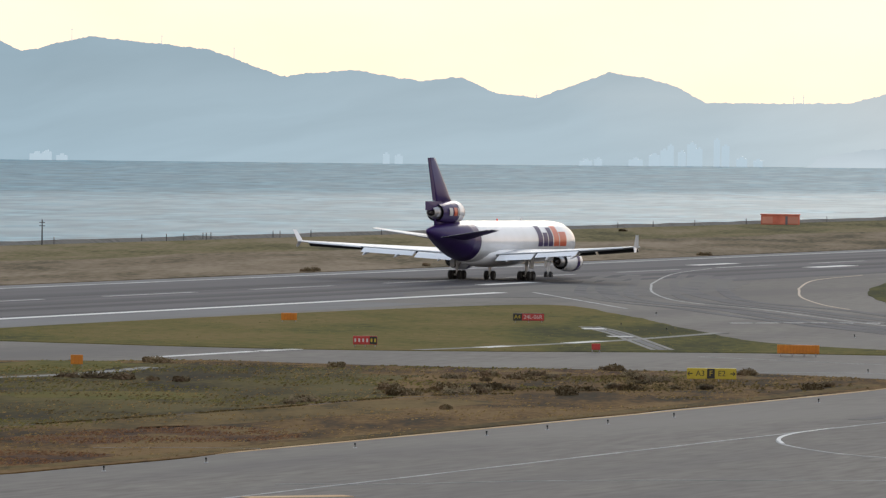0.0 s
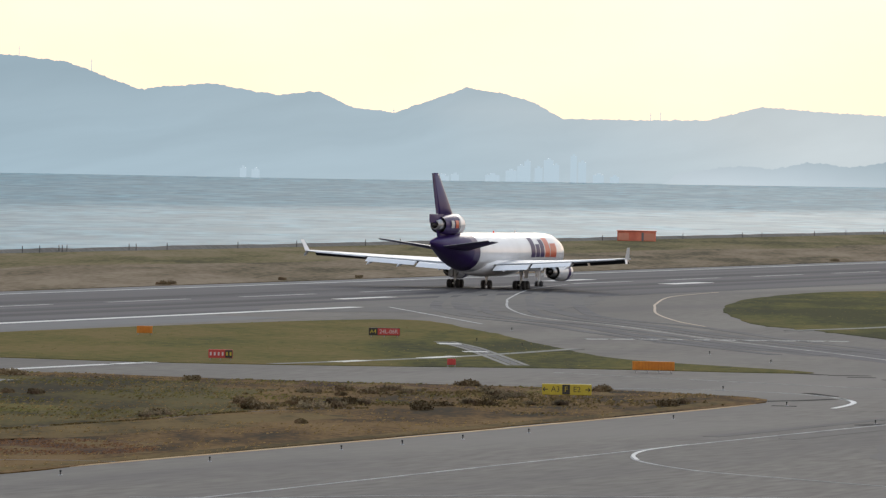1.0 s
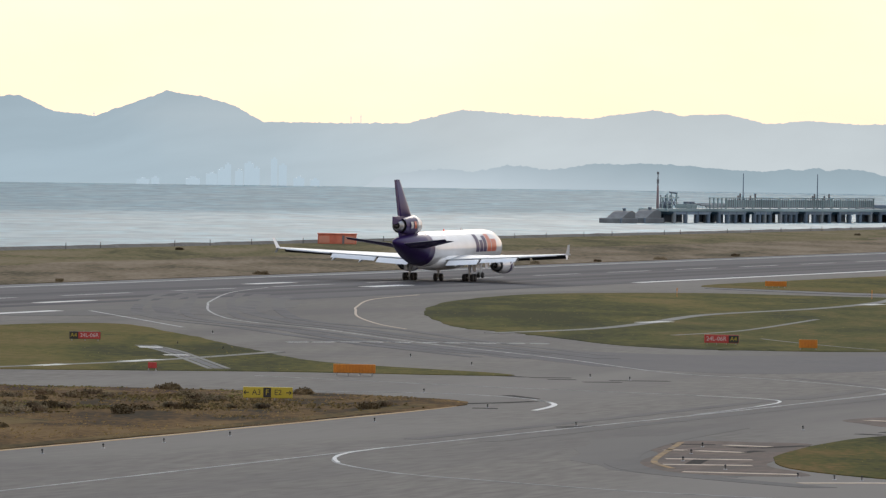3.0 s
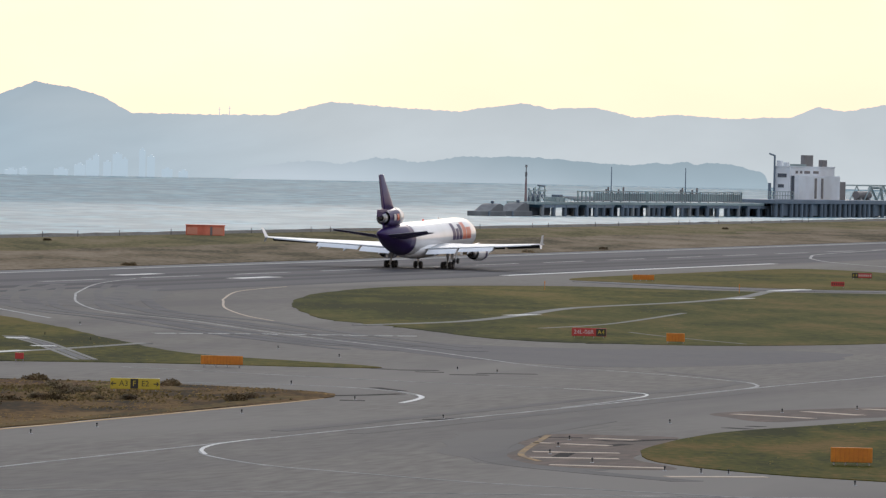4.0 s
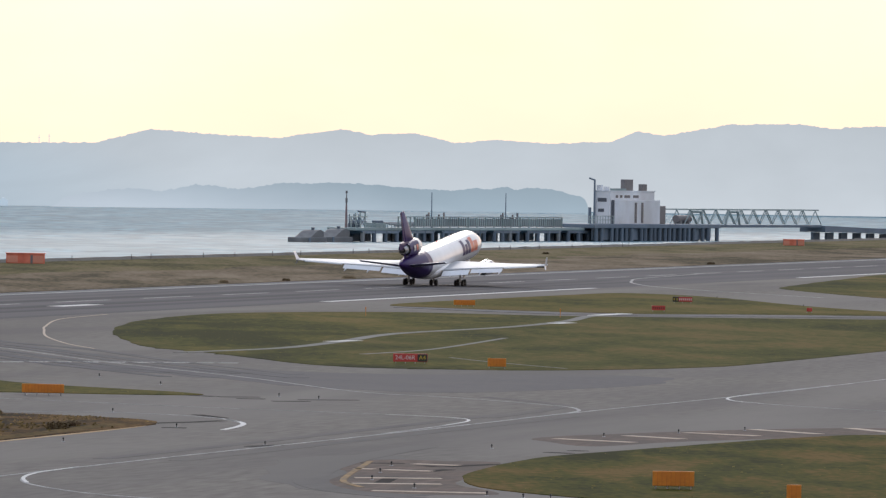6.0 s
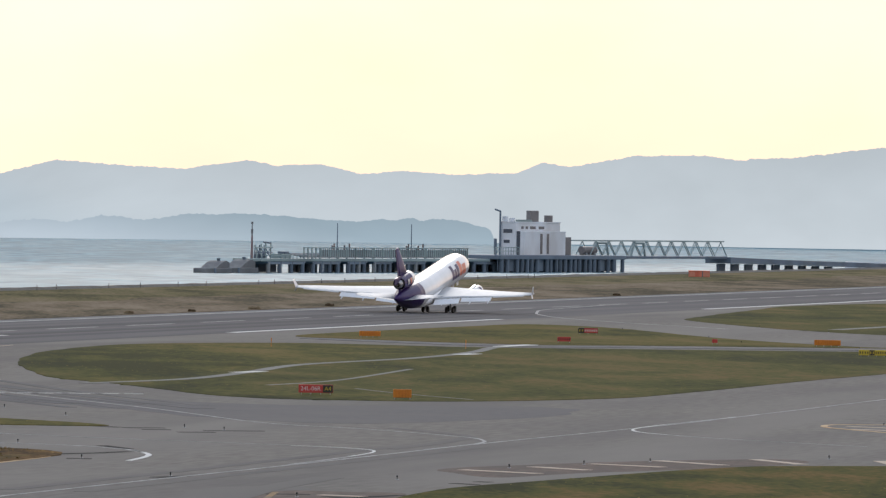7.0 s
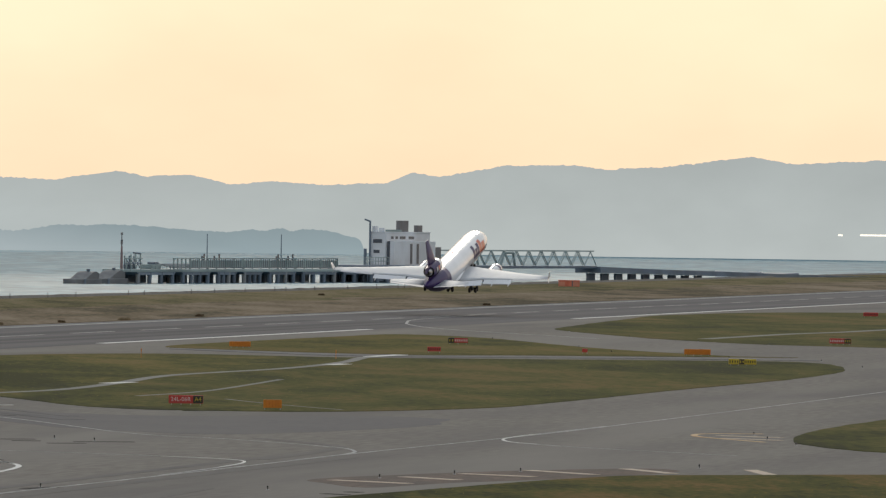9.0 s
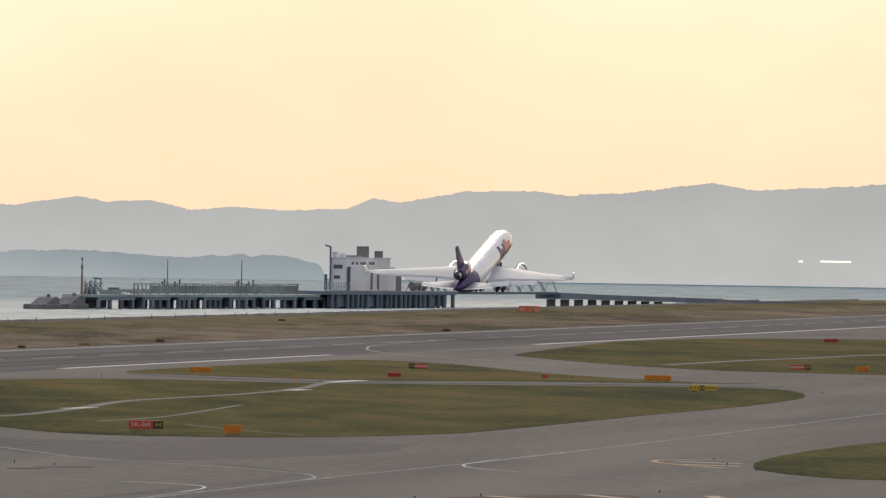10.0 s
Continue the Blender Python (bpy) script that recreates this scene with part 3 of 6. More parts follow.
def inside(x, y, line):
    hit, n = False, len(line)
    for i in range(n):
        a, b = line[i], line[i - 1]
        if (a[1] > y) != (b[1] > y) and x < (b[0] - a[0]) * (y - a[1]) / (b[1] - a[1]) + a[0]:
            hit = not hit
    return hit


def tufts(name, spots, mat, tall, label, lie=(1.0, 3.0), broad=(0.8, 2.0)):
    """Tufts of grass: crossed bent blades, all in one mesh."""
    verts, faces = [], []
    for x, y, z in spots:
        h = tall * random.uniform(0.5, 1.3)
        for _ in range(4):
            a = random.uniform(0, math.pi * 2)
            w, lean = h * random.uniform(*broad), random.uniform(-0.8, 0.8) * h
            dx, dy = math.cos(a) * w, math.sin(a) * w
            k = len(verts)
            back = h * random.uniform(*lie)
            verts += [(x - dx, y - dy, z), (x + dx, y + dy, z), (x + dx * 0.9 + lean, y + dy * 0.9 + back, z + h * random.uniform(0.5, 0.9)), (x - dx * 0.3 + lean, y - dy * 0.3 + back, z + h)]
            faces.append((k, k + 1, k + 2, k + 3))
    me = bpy.data.meshes.new(name)
    me.from_pydata(verts, [], faces)
    me.materials.append(mat)
    return tagged(new(name, me), label, "grass", kind="stuff")


def scatter(line, count, x0, x1, y0, y1, z, clump=0.03, keep=0.0):
    out = []
    while len(out) < count:
        x, y = random.uniform(x0, x1), random.uniform(y0, y1)
        if noise.noise((x * clump, y * clump, 7)) > keep and (line is None or inside(x, y, line)):
            out.append((x, y, z))
    return out


def along(points, count, wide, z):
    """Spots strewn along a line, thicker in places."""
    pts = open_curve(points, 1.0)
    out = []
    while len(out) < count:
        p = pts[min(len(pts) - 1, int(random.random() * len(pts)))]
        if noise.noise((p.x * 0.3, p.y * 0.12, 11)) > -0.25 + 0.3 * random.random():
            out.append((p.x + random.gauss(0, wide), p.y + random.gauss(0, wide * 2.5), z))
    return out


tufts("rough_grass", scatter(outlines["B"], 9000, -275, -176, 400, 614, 0.05, 0.06, -0.1), M["dry_blade"], 0.08, "long dry grass tufts on the brown island", (1.5, 4.0), (0.4, 1.2))
tufts("rough_grass", [p for p in scatter(outlines["B"], 7000, -275, -196, 440, 614, 0.05, 0.05, 0.05) if p[0] < -203 or p[1] > 545], M["blade"], 0.10, "olive green grass tufts on the brown island", (1.5, 4.0), (0.4, 1.2))
tufts("rough_grass", [p for p in scatter(outlines["B"], 6000, -262, -180, 440, 614, 0.05, 0.09, 0.16) if p[0] < -203 or p[1] > 545][::2], M["weed"], 0.11, "dark weeds in drifts on the brown island", (0.8, 2.4), (0.4, 1.1))
DITCH = [(-206.9, 469.8), (-205.5, 476.7), (-204.8, 485.5), (-204.0, 494.6), (-203.5, 505.0), (-202.7, 513.8), (-202.7, 527.0), (-202.1, 537.5), (-200.4, 546.1), (-197.4, 551.3)]
tufts("rough_grass", along(DITCH, 700, 0.12, 0.05), M["weed"], 0.12, "dark weeds along a shallow ditch", (0.2, 0.8), (0.6, 1.4))
tufts("rough_grass", along([(-206, 551), (-202, 558), (-196, 563), (-190, 569)], 500, 1.4, 0.05) + along([(-214, 584), (-208, 588), (-199, 589), (-189, 577), (-181, 581)], 700, 2.0, 0.05), M["weed"], 0.16, "dark brushy weeds among the shrubs", (0.4, 1.4), (0.3, 0.9))
tufts("rough_grass", scatter(rounded([(-198, 447), (-196.6, 478), (-184, 470), (-182.4, 458), (-193, 446)], 2), 1800, -199, -182, 440, 482, 0.05, 0.2, -0.15) + scatter(rounded([(-192, 434), (-184, 434.5), (-181.4, 422), (-184, 416)], 2), 800, -193, -181, 414, 436, 0.05, 0.2, -0.2), M["red_weed"], 0.08, "reddish dry weeds on the brown island", (1.5, 4.0), (0.4, 1.1))
for key, count in (("A", 1200), ("C", 1400), ("E", 700)):
    xs, ys = [p[0] for p in outlines[key]], [p[1] for p in outlines[key]]
    tufts("short_grass", scatter(outlines[key], count, min(xs), max(xs), min(ys), max(ys), 0.05, 0.04, -0.05), M["blade"], 0.05, "short green grass tufts on a mown island", (2.0, 5.0))

# paved paths and patches lying on the islands
def flat(name, pts, width, mat, label, z=0.075, category="path"):
    return structure(name, ribbon(open_curve(pts, 3), width, 0.0, z), mat, label, category)


flat("service_path", [(-243, 832), (-239, 862), (-242, 903), (-248, 955), (-246, 1011), (-249, 1062), (-255, 1104), (-254, 1125)], 2.0, M["concrete"], "pale concrete service path across the grass")
flat("service_path", [(-296, 1149), (-273, 1128), (-257, 1119), (-240, 1128), (-215, 1143), (-190, 1150)], 6.5, M["shoulder"], "narrow grey service road between grass islands", 0.068)
flat("service_path", [(-244, 655), (-240, 678), (-238, 700), (-238, 733)], 1.5, M["concrete"], "pale concrete service path across the grass")
flat("service_path", [(-258, 744), (-249, 726), (-241, 708), (-225, 671)], 0.55, M["concrete"], "thin concrete kerb strip across the grass", 0.08)
flat("service_path", [(-256.6, 745.5), (-247.6, 727.5), (-239.6, 709.5), (-223.6, 672.5)], 0.55, M["concrete"], "thin concrete kerb strip across the grass", 0.08)
flat("service_path", [(-257.4, 744.8), (-248.3, 726.8), (-240.3, 708.8), (-224.3, 671.8)], 1.0, M["shoulder"], "worn grey strip between two kerbs", 0.072)
flat("service_path", [(-210, 835), (-204, 824), (-196, 811), (-187, 798)], 0.5, M["concrete"], "thin concrete strip in the grass", 0.08)
flat("service_path", [(-248, 555), (-246, 563), (-244.6, 573), (-245.8, 592)], 2.0, M["concrete"], "pale concrete strip in the dry grass", 0.08)
flat("service_path", [(-244, 1345), (-242.8, 1378.5), (-241.0, 1424), (-236.5, 1462), (-234, 1507), (-228, 1560)], 3.0, M["concrete"], "pale concrete service path across the grass", 0.08)
# short bright white patches laid on the paths
for a, b, w in (((-243, 902), (-241.8, 910), 2.2), ((-246.5, 1043), (-246, 1052), 2.2), ((-256, 1112), (-255.5, 1132), 2.4), ((-239.2, 686), (-238.8, 695), 1.7), ((-241.5, 666), (-241, 673), 1.7), ((-255, 739), (-253.5, 736), 2.4), ((-243, 713), (-242, 711), 2.6)):
    flat("path_patch", [a, b], w, M["paint"], "bright white patch in a path", 0.085)
structure("asphalt_patch", slab(rounded([(-240, 772), (-200, 762), (-176, 778), (-165, 750), (-174, 704), (-190, 706), (-215, 738)]), -0.1, 0.008, 1.5), M["dark_asphalt"], "darker newer asphalt on the exit", "asphalt")
structure("asphalt_patch", slab(rounded([(-345, 1010), (-318, 985), (-298, 905), (-318, 860), (-334, 900)]), -0.1, 0.0235, 1.5), M["track"], "dark tyre-worn asphalt where the exit leaves the runway", "asphalt")
structure("asphalt_patch", slab(rounded([(-146, 528), (-140, 540), (-131, 506), (-120, 480), (-124, 472), (-136, 490)]), -0.1, 0.006, 1.0), M["track"], "dark asphalt band beside the taxiway", "asphalt")

# a shallow ditch, a sandy verge and a reddish patch in the rough island
flat("ditch", DITCH, 0.3, M["dark_asphalt"], "dark shallow ditch through the rough grass", 0.08, "ditch")
flat("verge", [(-184, 396), (-180.6, 420), (-179.3, 448), (-178.4, 480), (-177.6, 520), (-177.2, 560), (-178.5, 592)], 2.2, M["verge"], "sandy mown verge beside the asphalt", 0.076, "grass")
flat("service_path", [(-188, 442.4), (-182.9, 446.3), (-178.0, 447.5)], 0.3, M["concrete"], "thin pale kerb in the verge", 0.08)
flat("service_path", [(-222.8, 842), (-222, 873.4), (-229.4, 942.6)], 0.9, M["concrete"], "pale worn footpath through the grass", 0.076)

# ---- painted lines
def line(name, pts, width, label, mat="paint", z=0.03, step=2.0, dash=0.0, gap=0.0, curve=True):
    pts = open_curve(pts, step) if curve else [Vector(p) for p in pts]
    return structure(name, ribbon(pts, width, z - 0.03, 0.03, gap, dash), M[mat], label, "marking")


WHITE, YELLOW = "white painted line on asphalt", "faded yellow painted line on asphalt"
for y0, y1 in ((-400, 892), (1186, 1392), (1600, 3000)):
    line("runway_edge_line", [(-320.6, y0), (-320.6, y1)], 2.0, "broad white runway edge line", z=0.034, curve=False)
line("runway_edge_line", [(-379.2, -400), (-379.2, 3150)], 1.6, "worn white runway edge line", "worn_paint", z=0.034, curve=False)
for k in range(52):
    y = 382 + 50.0 * k
    line("centre_dash", [(-352.2, y), (-352.2, y + 30)], 1.0, "worn white runway centre line dash", "worn_paint", z=0.036, curve=False)
for x, y, w in ((-338.5, 934, 2.0), (-341.5, 1097, 3.0), (-361.5, 1097, 2.4)):
    line("touchdown_mark", [(x, y), (x, y + 22)], w, "broad white touchdown mark on the runway", z=0.036, curve=False)
line("exit_line", [(-351, 1075), (-342, 1029), (-325, 969), (-318, 947), (-303.5, 905), (-286, 864), (-266.5, 835), (-248, 802), (-233, 776), (-208, 737), (-185, 697), (-172.5, 686), (-158, 669), (-153.5, 660), (-151.7, 650), (-152, 630)], 0.34, WHITE, "worn_paint")
line("edge_line", [(-317, 1045), (-312, 1005), (-299, 956), (-292.9, 936), (-281, 899), (-267, 863), (-257, 842)], 0.34, YELLOW, "stripe")
line("holding_line", [(-249.5, 772), (-242.5, 780), (-234, 785.5), (-224, 792)], 0.7, "broken white holding line on asphalt", dash=2.4, gap=0.9, step=0.8)
line("holding_line", [(-250.5, 774), (-243.5, 782), (-235, 787.5), (-225, 794)], 0.5, "solid white holding line on asphalt", "worn_paint")
line("taxi_line", [(-156.5, 380), (-155.5, 470), (-154.6, 520), (-152.6, 585), (-151.2, 653), (-149, 702), (-147.5, 760), (-146, 1000), (-146, 1500)], 0.3, WHITE, "worn_paint", step=12)
line("taxi_line", [(-153, 585), (-153.3, 606), (-154.1, 619), (-156, 626), (-160, 630), (-168, 634), (-185, 640), (-215, 655)], 0.28, WHITE, "worn_paint")
line("taxi_line", [(-155.2, 505), (-154.7, 493), (-153, 484.5), (-149.5, 475), (-142, 464), (-134.4, 458), (-124, 450.5), (-116, 447), (-95, 440), (-60, 432)], 0.3, WHITE, "worn_paint")
line("taxi_line", [(-147.8, 756), (-148.8, 716), (-148.2, 704), (-145.5, 695), (-139, 686), (-132.9, 680), (-118, 668)], 0.28, WHITE, "worn_paint")
line("taxi_line", [(-240, 560), (-215, 604), (-197, 616.5), (-186, 620), (-176.5, 614), (-171.3, 605)], 0.34, WHITE, "worn_paint")
line("turn_mark", [(-174, 610.5), (-171.3, 605), (-169.4, 600), (-168, 593), (-167, 585)], 0.5, "pale curved marking on asphalt", "paint")
structure("asphalt_patch", slab(rounded([(-140, 530), (-134, 533), (-129.8, 532), (-127.5, 515), (-123.8, 495), (-117, 478), (-125, 477), (-131.5, 489), (-136, 508)], 2.0), -0.1, 0.009, 0.8), M["dust"], "dusty reddish shoulder asphalt beside the grass", "asphalt")
structure("asphalt_patch", slab(rounded([(-139, 584), (-135, 600), (-128, 616), (-119, 628), (-115, 620), (-121, 598), (-127.5, 583), (-131, 570)], 2.0), -0.1, 0.009, 0.8), M["dust"], "dusty reddish shoulder asphalt beside the grass", "asphalt")
line("turn_mark", [(-139.0, 528), (-137.6, 521), (-136.5, 515.5), (-134.5, 505.3), (-132.4, 495.5), (-130.8, 490.2), (-128, 484)], 0.5, YELLOW, "worn_yellow")
line("turn_mark", [(-128, 740), (-133.5, 736), (-133, 728), (-130, 722), (-123, 712)], 0.7, YELLOW, "yellow_paint")
for a, b in (((-134.8, 525.5), (-131.2, 524.6)), ((-134.0, 513.9), (-130.4, 513.2)), ((-132.4, 498.9), (-126.6, 501.1)), ((-130.1, 489.6), (-124.3, 491.9)), ((-125.9, 479.1), (-118.0, 479.9)), ((-136.5, 514.3), (-135.1, 514.2)),
             ((-137.5, 583.8), (-130.0, 579.7)), ((-133.9, 594.7), (-128.2, 590.3)), ((-131.0, 605.2), (-124.0, 601.7)), ((-127.6, 617), (-120.3, 610)), ((-120.6, 626), (-114.7, 617)), ((-114.7, 467.5), (-108.9, 471.8)),
             ((-131, 731), (-124, 728)), ((-129, 722), (-122.5, 719)), ((-110, 630), (-104, 612))):
    line("shoulder_stripe", [a, b], 1.3, "pale diagonal shoulder stripe on asphalt", "stripe", curve=False)
for pts in ([(-153.4, 608), (-154.1, 619), (-156, 626), (-160, 630), (-165, 632.6)], [(-155.1, 503), (-154.7, 493), (-153, 484.5), (-150.5, 477.5)], [(-148.7, 722), (-148.8, 716), (-148.2, 704), (-145.5, 695), (-142, 690)]):
    line("taxi_line_tip", pts, 0.28, "fresh white paint where taxi lines meet", "paint", z=0.036)
line("shoulder_stripe", [(-155.8, 389.5), (-151.3, 394.5)], 1.6, YELLOW, "yellow_paint", curve=False)
line("taxi_line", [(-257, 618), (-256.2, 634), (-255, 651)], 1.3, "worn white line across a taxiway", step=1.5, dash=3.0, gap=0.3)
line("taxi_line", [(-160, 405), (-153.7, 409), (-146, 419), (-129, 430), (-90, 450)], 0.22, WHITE, "worn_paint")
line("taxi_line", [(-352, 1640), (-348.6, 1600), (-343.7, 1535), (-337, 1499), (-329.5, 1467), (-316, 1427), (-295, 1385), (-262, 1330)], 0.6, WHITE, "worn_paint")
line("edge_line", [(-317.4, 896.1), (-296.5, 856.2), (-279.8, 824.1)], 0.5, "thin pale edge line on asphalt", "worn_paint")
line("edge_line", [(-179.5, 400), (-176.8, 480), (-175.6, 520), (-175.0, 575), (-175.6, 590)], 0.5, "thin sandy edge beside the asphalt", "yellow_paint", step=6)
for k, (pts, w) in enumerate((([(-326, 985), (-309, 930), (-288, 885), (-262, 838), (-236, 792), (-206, 745)], 2.2), ([(-320, 960), (-303, 900), (-283, 866), (-262, 832)], 1.6), ([(-312, 900), (-296, 868), (-276, 840), (-258, 812), (-240, 784)], 2.0),
               ([(-149, 640), (-150, 600), (-151, 560), (-152, 520)], 1.4), ([(-156, 640), (-156.5, 600), (-157, 560), (-158, 520)], 1.4), ([(-170, 690), (-158, 672), (-155.5, 655), (-155, 630)], 1.5), ([(-143, 560), (-141, 530), (-136, 500), (-128, 478), (-112, 462)], 2.6))):
    structure("tyre_track", ribbon(open_curve(pts, 3), w, 0.0, 0.012 + 0.0012 * k), M["track"], "faint dark tyre track worn into the asphalt", "tyre marks")

# rubber smeared along the curve of the exit
exit_way = open_curve([(-342, 1029), (-325, 969), (-303.5, 905), (-286, 864), (-266.5, 835), (-248, 802), (-233, 776), (-208, 737)], 4)
for k, (off, w) in enumerate(((-8.5, 1.6), (-5.5, 2.4), (-2.6, 1.3), (2.4, 1.3), (5.2, 2.6), (9.0, 1.8))):
    smear = [p + Vector((1, 0.45)) * (off + 1.2 * noise.noise((p.y * 0.02, off, 3))) for p in exit_way[3 * (k % 3):len(exit_way) - 4 * (k % 2)]]
    structure("tyre_track", ribbon(smear, w, 0.0, 0.0268 + 0.0004 * k), M["smear"], "dark rubber smeared along the exit curve", "tyre marks")

# drain slots and patched joints in the asphalt
for a, b in (((-176.6, 597), (-174.2, 602)), ((-173, 587), (-171, 587.5)), ((-192, 671), (-188.5, 673)), ((-184, 662), (-181, 664)), ((-131.4, 521.9), (-129.3, 528.6)), ((-133.6, 522.7), (-132.0, 521.5)), ((-138.8, 524.7), (-135.8, 525.9)), ((-130.5, 513.1), (-130.0, 517.0)), ((-128.6, 491.9), (-130.3, 501.6)), ((-131.3, 554.4), (-129.2, 553.4)), ((-130.5, 559.2), (-129.3, 558.8)), ((-183, 668), (-178, 671)), ((-155, 551), (-153.8, 555)), ((-197.7, 675.1), (-192.8, 671.9)), ((-189.1, 667.2), (-186.5, 668.0)), ((-174.4, 601.7), (-173.2, 606.6)), ((-179.5, 620.2), (-175.2, 613.6))):
    structure("drain_slot", ribbon([Vector(a), Vector(b)], 1.1, 0.0, 0.02), M["crack"], "dark drain slot in the asphalt", "drain")

# ---- seawall: rough stone bank and low parapet along the shore
bm = bmesh.new()
rows = []
for k in range(260):
    y = 600 + k * 10.5
    j = lambda s: noise.noise((y * 0.11, s, 1)) * 0.5
    rows.append([(-516 + j(1) * 2, y, SEA - 0.6), (-514 + j(2), y, -0.3 + j(3)), (-512.3 + j(4), y, 0.55 + j(5) * 0.5), (-511 + j(6), y, 0.75 + j(7) * 0.5), (-509.5, y, -0.05)])
loft(bm, rows, close=False, cap=False)
structure("seawall", bm, M["rock"], "low weathered stone seawall along the shore", "seawall")


# ---- airfield signs
def letters(name, text, size, mat, parent, at, label=""):
    cu = bpy.data.curves.new(name, "FONT")
    cu.body, cu.size, cu.align_x, cu.align_y, cu.extrude = text, size, "CENTER", "CENTER", 0.004
    tmp = new(name, cu)
    me = bpy.data.meshes.new_from_object(tmp.evaluated_get(bpy.context.evaluated_depsgraph_get()))
    bpy.data.objects.remove(tmp)
    me.materials.clear()
    me.materials.append(mat)
    return share(name, me, parent, at, label)


def sign(x, y, width, height, faces, label, back="sign_orange", facing=None, legs=3, group="airfield signs"):
    """A low airfield sign facing the camera side. faces: (start, end, material, text, text material) along its width, 0 to 1."""
    turn = math.degrees(math.atan2(x, y)) * -1 if facing is None else facing
    s = group_thing("airfield_sign", pose(x, y, 0.05, 0, 0, turn), label, "sign", group)
    lift = 0.22
    bm = box(bmesh.new(), -width / 2, width / 2, -0.02, 0.26, lift, lift + height, 0.025)
    part("case", bm, M[back], s)
    me = mesh_of(rod(rod(bmesh.new(), (0, 0.1, -0.1), (0, 0.1, lift + 0.02), 0.05), (0, 0.1, -0.06), (0, 0.1, 0.0), 0.11), "leg", M["post"])
    for k in range(legs):
        share("leg", me, s, pose((k / (legs - 1) - 0.5) * width * 0.84, 0, 0))
    for a, b, mat, text, tmat in faces:
        x0, x1 = (a - 0.5) * width + 0.03, (b - 0.5) * width - 0.03
        face = part("panel", box(bmesh.new(), x0, x1, -0.045, -0.021, lift + 0.05, lift + height - 0.05), M[mat], s)
        if text == "bars":
            n = max(2, int((x1 - x0) / 0.33))
            for k in range(n):
                c = x0 + (k + 0.5) * (x1 - x0) / n
                part("lettering_bar", box(bmesh.new(), c - 0.085, c + 0.085, -0.052, -0.046, lift + height * 0.3, lift + height * 0.7), M[tmat], face)
        elif text == "ribs":
            n = int((x1 - x0) / 0.3)
            for k in range(1, n):
                c = x0 + k * (x1 - x0) / n
                part("rib", box(bmesh.new(), c - 0.035, c + 0.035, -0.11, -0.046, lift + 0.02, lift + height - 0.02), M["rib_orange"], face)
        elif text in ("<", ">"):
            d = -1 if text == "<" else 1
            c, z = (x0 + x1) / 2, lift + height / 2
            bm = box(bmesh.new(), c - 0.2, c + 0.2, -0.052, -0.046, z - 0.045, z + 0.045)
            for up in (-1, 1):
                rod(bm, (c + d * 0.22, -0.05, z), (c + d * 0.06, -0.05, z + up * 0.17), 0.04, 6)
            part("arrow", bm, M[tmat], face)
        elif text:
            letters("lettering", text, height * 0.72, M[tmat], face, pose((x0 + x1) / 2, -0.05, lift + height * 0.5, 90))
    return s


Y, K, R, W, O = "sign_yellow", "sign_black", "sign_red", "sign_white", "sign_orange"
sign(-192.5, 590, 4.3, 0.95, [(0.0, 0.14, Y, "<", K), (0.14, 0.40, Y, "A3", K), (0.40, 0.57, K, "F", Y), (0.57, 0.84, Y, "E2", K), (0.84, 1.0, Y, ">", K)], "yellow and black taxiway sign on the brown grass", "sign_yellow", legs=4)
sign(-192.5, 1094, 4.3, 0.85, [(0.0, 0.38, Y, "bars", K), (0.38, 0.58, K, "bars", Y), (0.58, 1.0, Y, "bars", K)], "yellow and black taxiway sign on green grass", "sign_yellow", legs=4)
sign(-268, 755, 3.5, 0.85, [(0.0, 0.28, K, "A4", Y), (0.28, 1.0, R, "24L-06R", W)], "red and black runway holding sign on grass", "sign_black")
sign(-251.8, 661, 2.4, 0.85, [(0.0, 0.68, R, "bars", W), (0.68, 1.0, K, "bars", Y)], "red and black runway holding sign beside a taxiway", "sign_red")
sign(-207, 804, 4.0, 0.95, [(0.0, 0.70, R, "24L-06R", W), (0.70, 1.0, K, "A4", Y)], "red and black runway holding sign on grass", "sign_red", legs=4)
sign(-269.5, 1240, 3.5, 0.9, [(0.0, 0.3, K, "bars", Y), (0.3, 1.0, R, "bars", W)], "red and black runway holding sign on grass", "sign_black")
sign(-211.5, 1306, 4.0, 0.95, [(0.0, 0.68, R, "bars", W), (0.68, 1.0, K, "bars", Y)], "red and black runway holding sign by a taxiway", "sign_red", legs=4)
sign(-270.5, 1716, 3.6, 0.9, [(0.0, 1.0, R, "bars", K)], "dark red holding sign far down the runway", "sign_red")
sign(-227.6, 661, 0.85, 0.6, [(0.0, 1.0, R, "", K)], "small red marker sign on grass", "sign_red", legs=2)
sign(-255.3, 1156, 2.2, 0.75, [(0.0, 1.0, R, "bars", K)], "small red marker sign beside a service road", "sign_red", legs=2)
sign(-233, 1172, 0.9, 0.6, [(0.0, 1.0, R, "", K)], "small dark red marker sign on grass", "sign_red", legs=2)
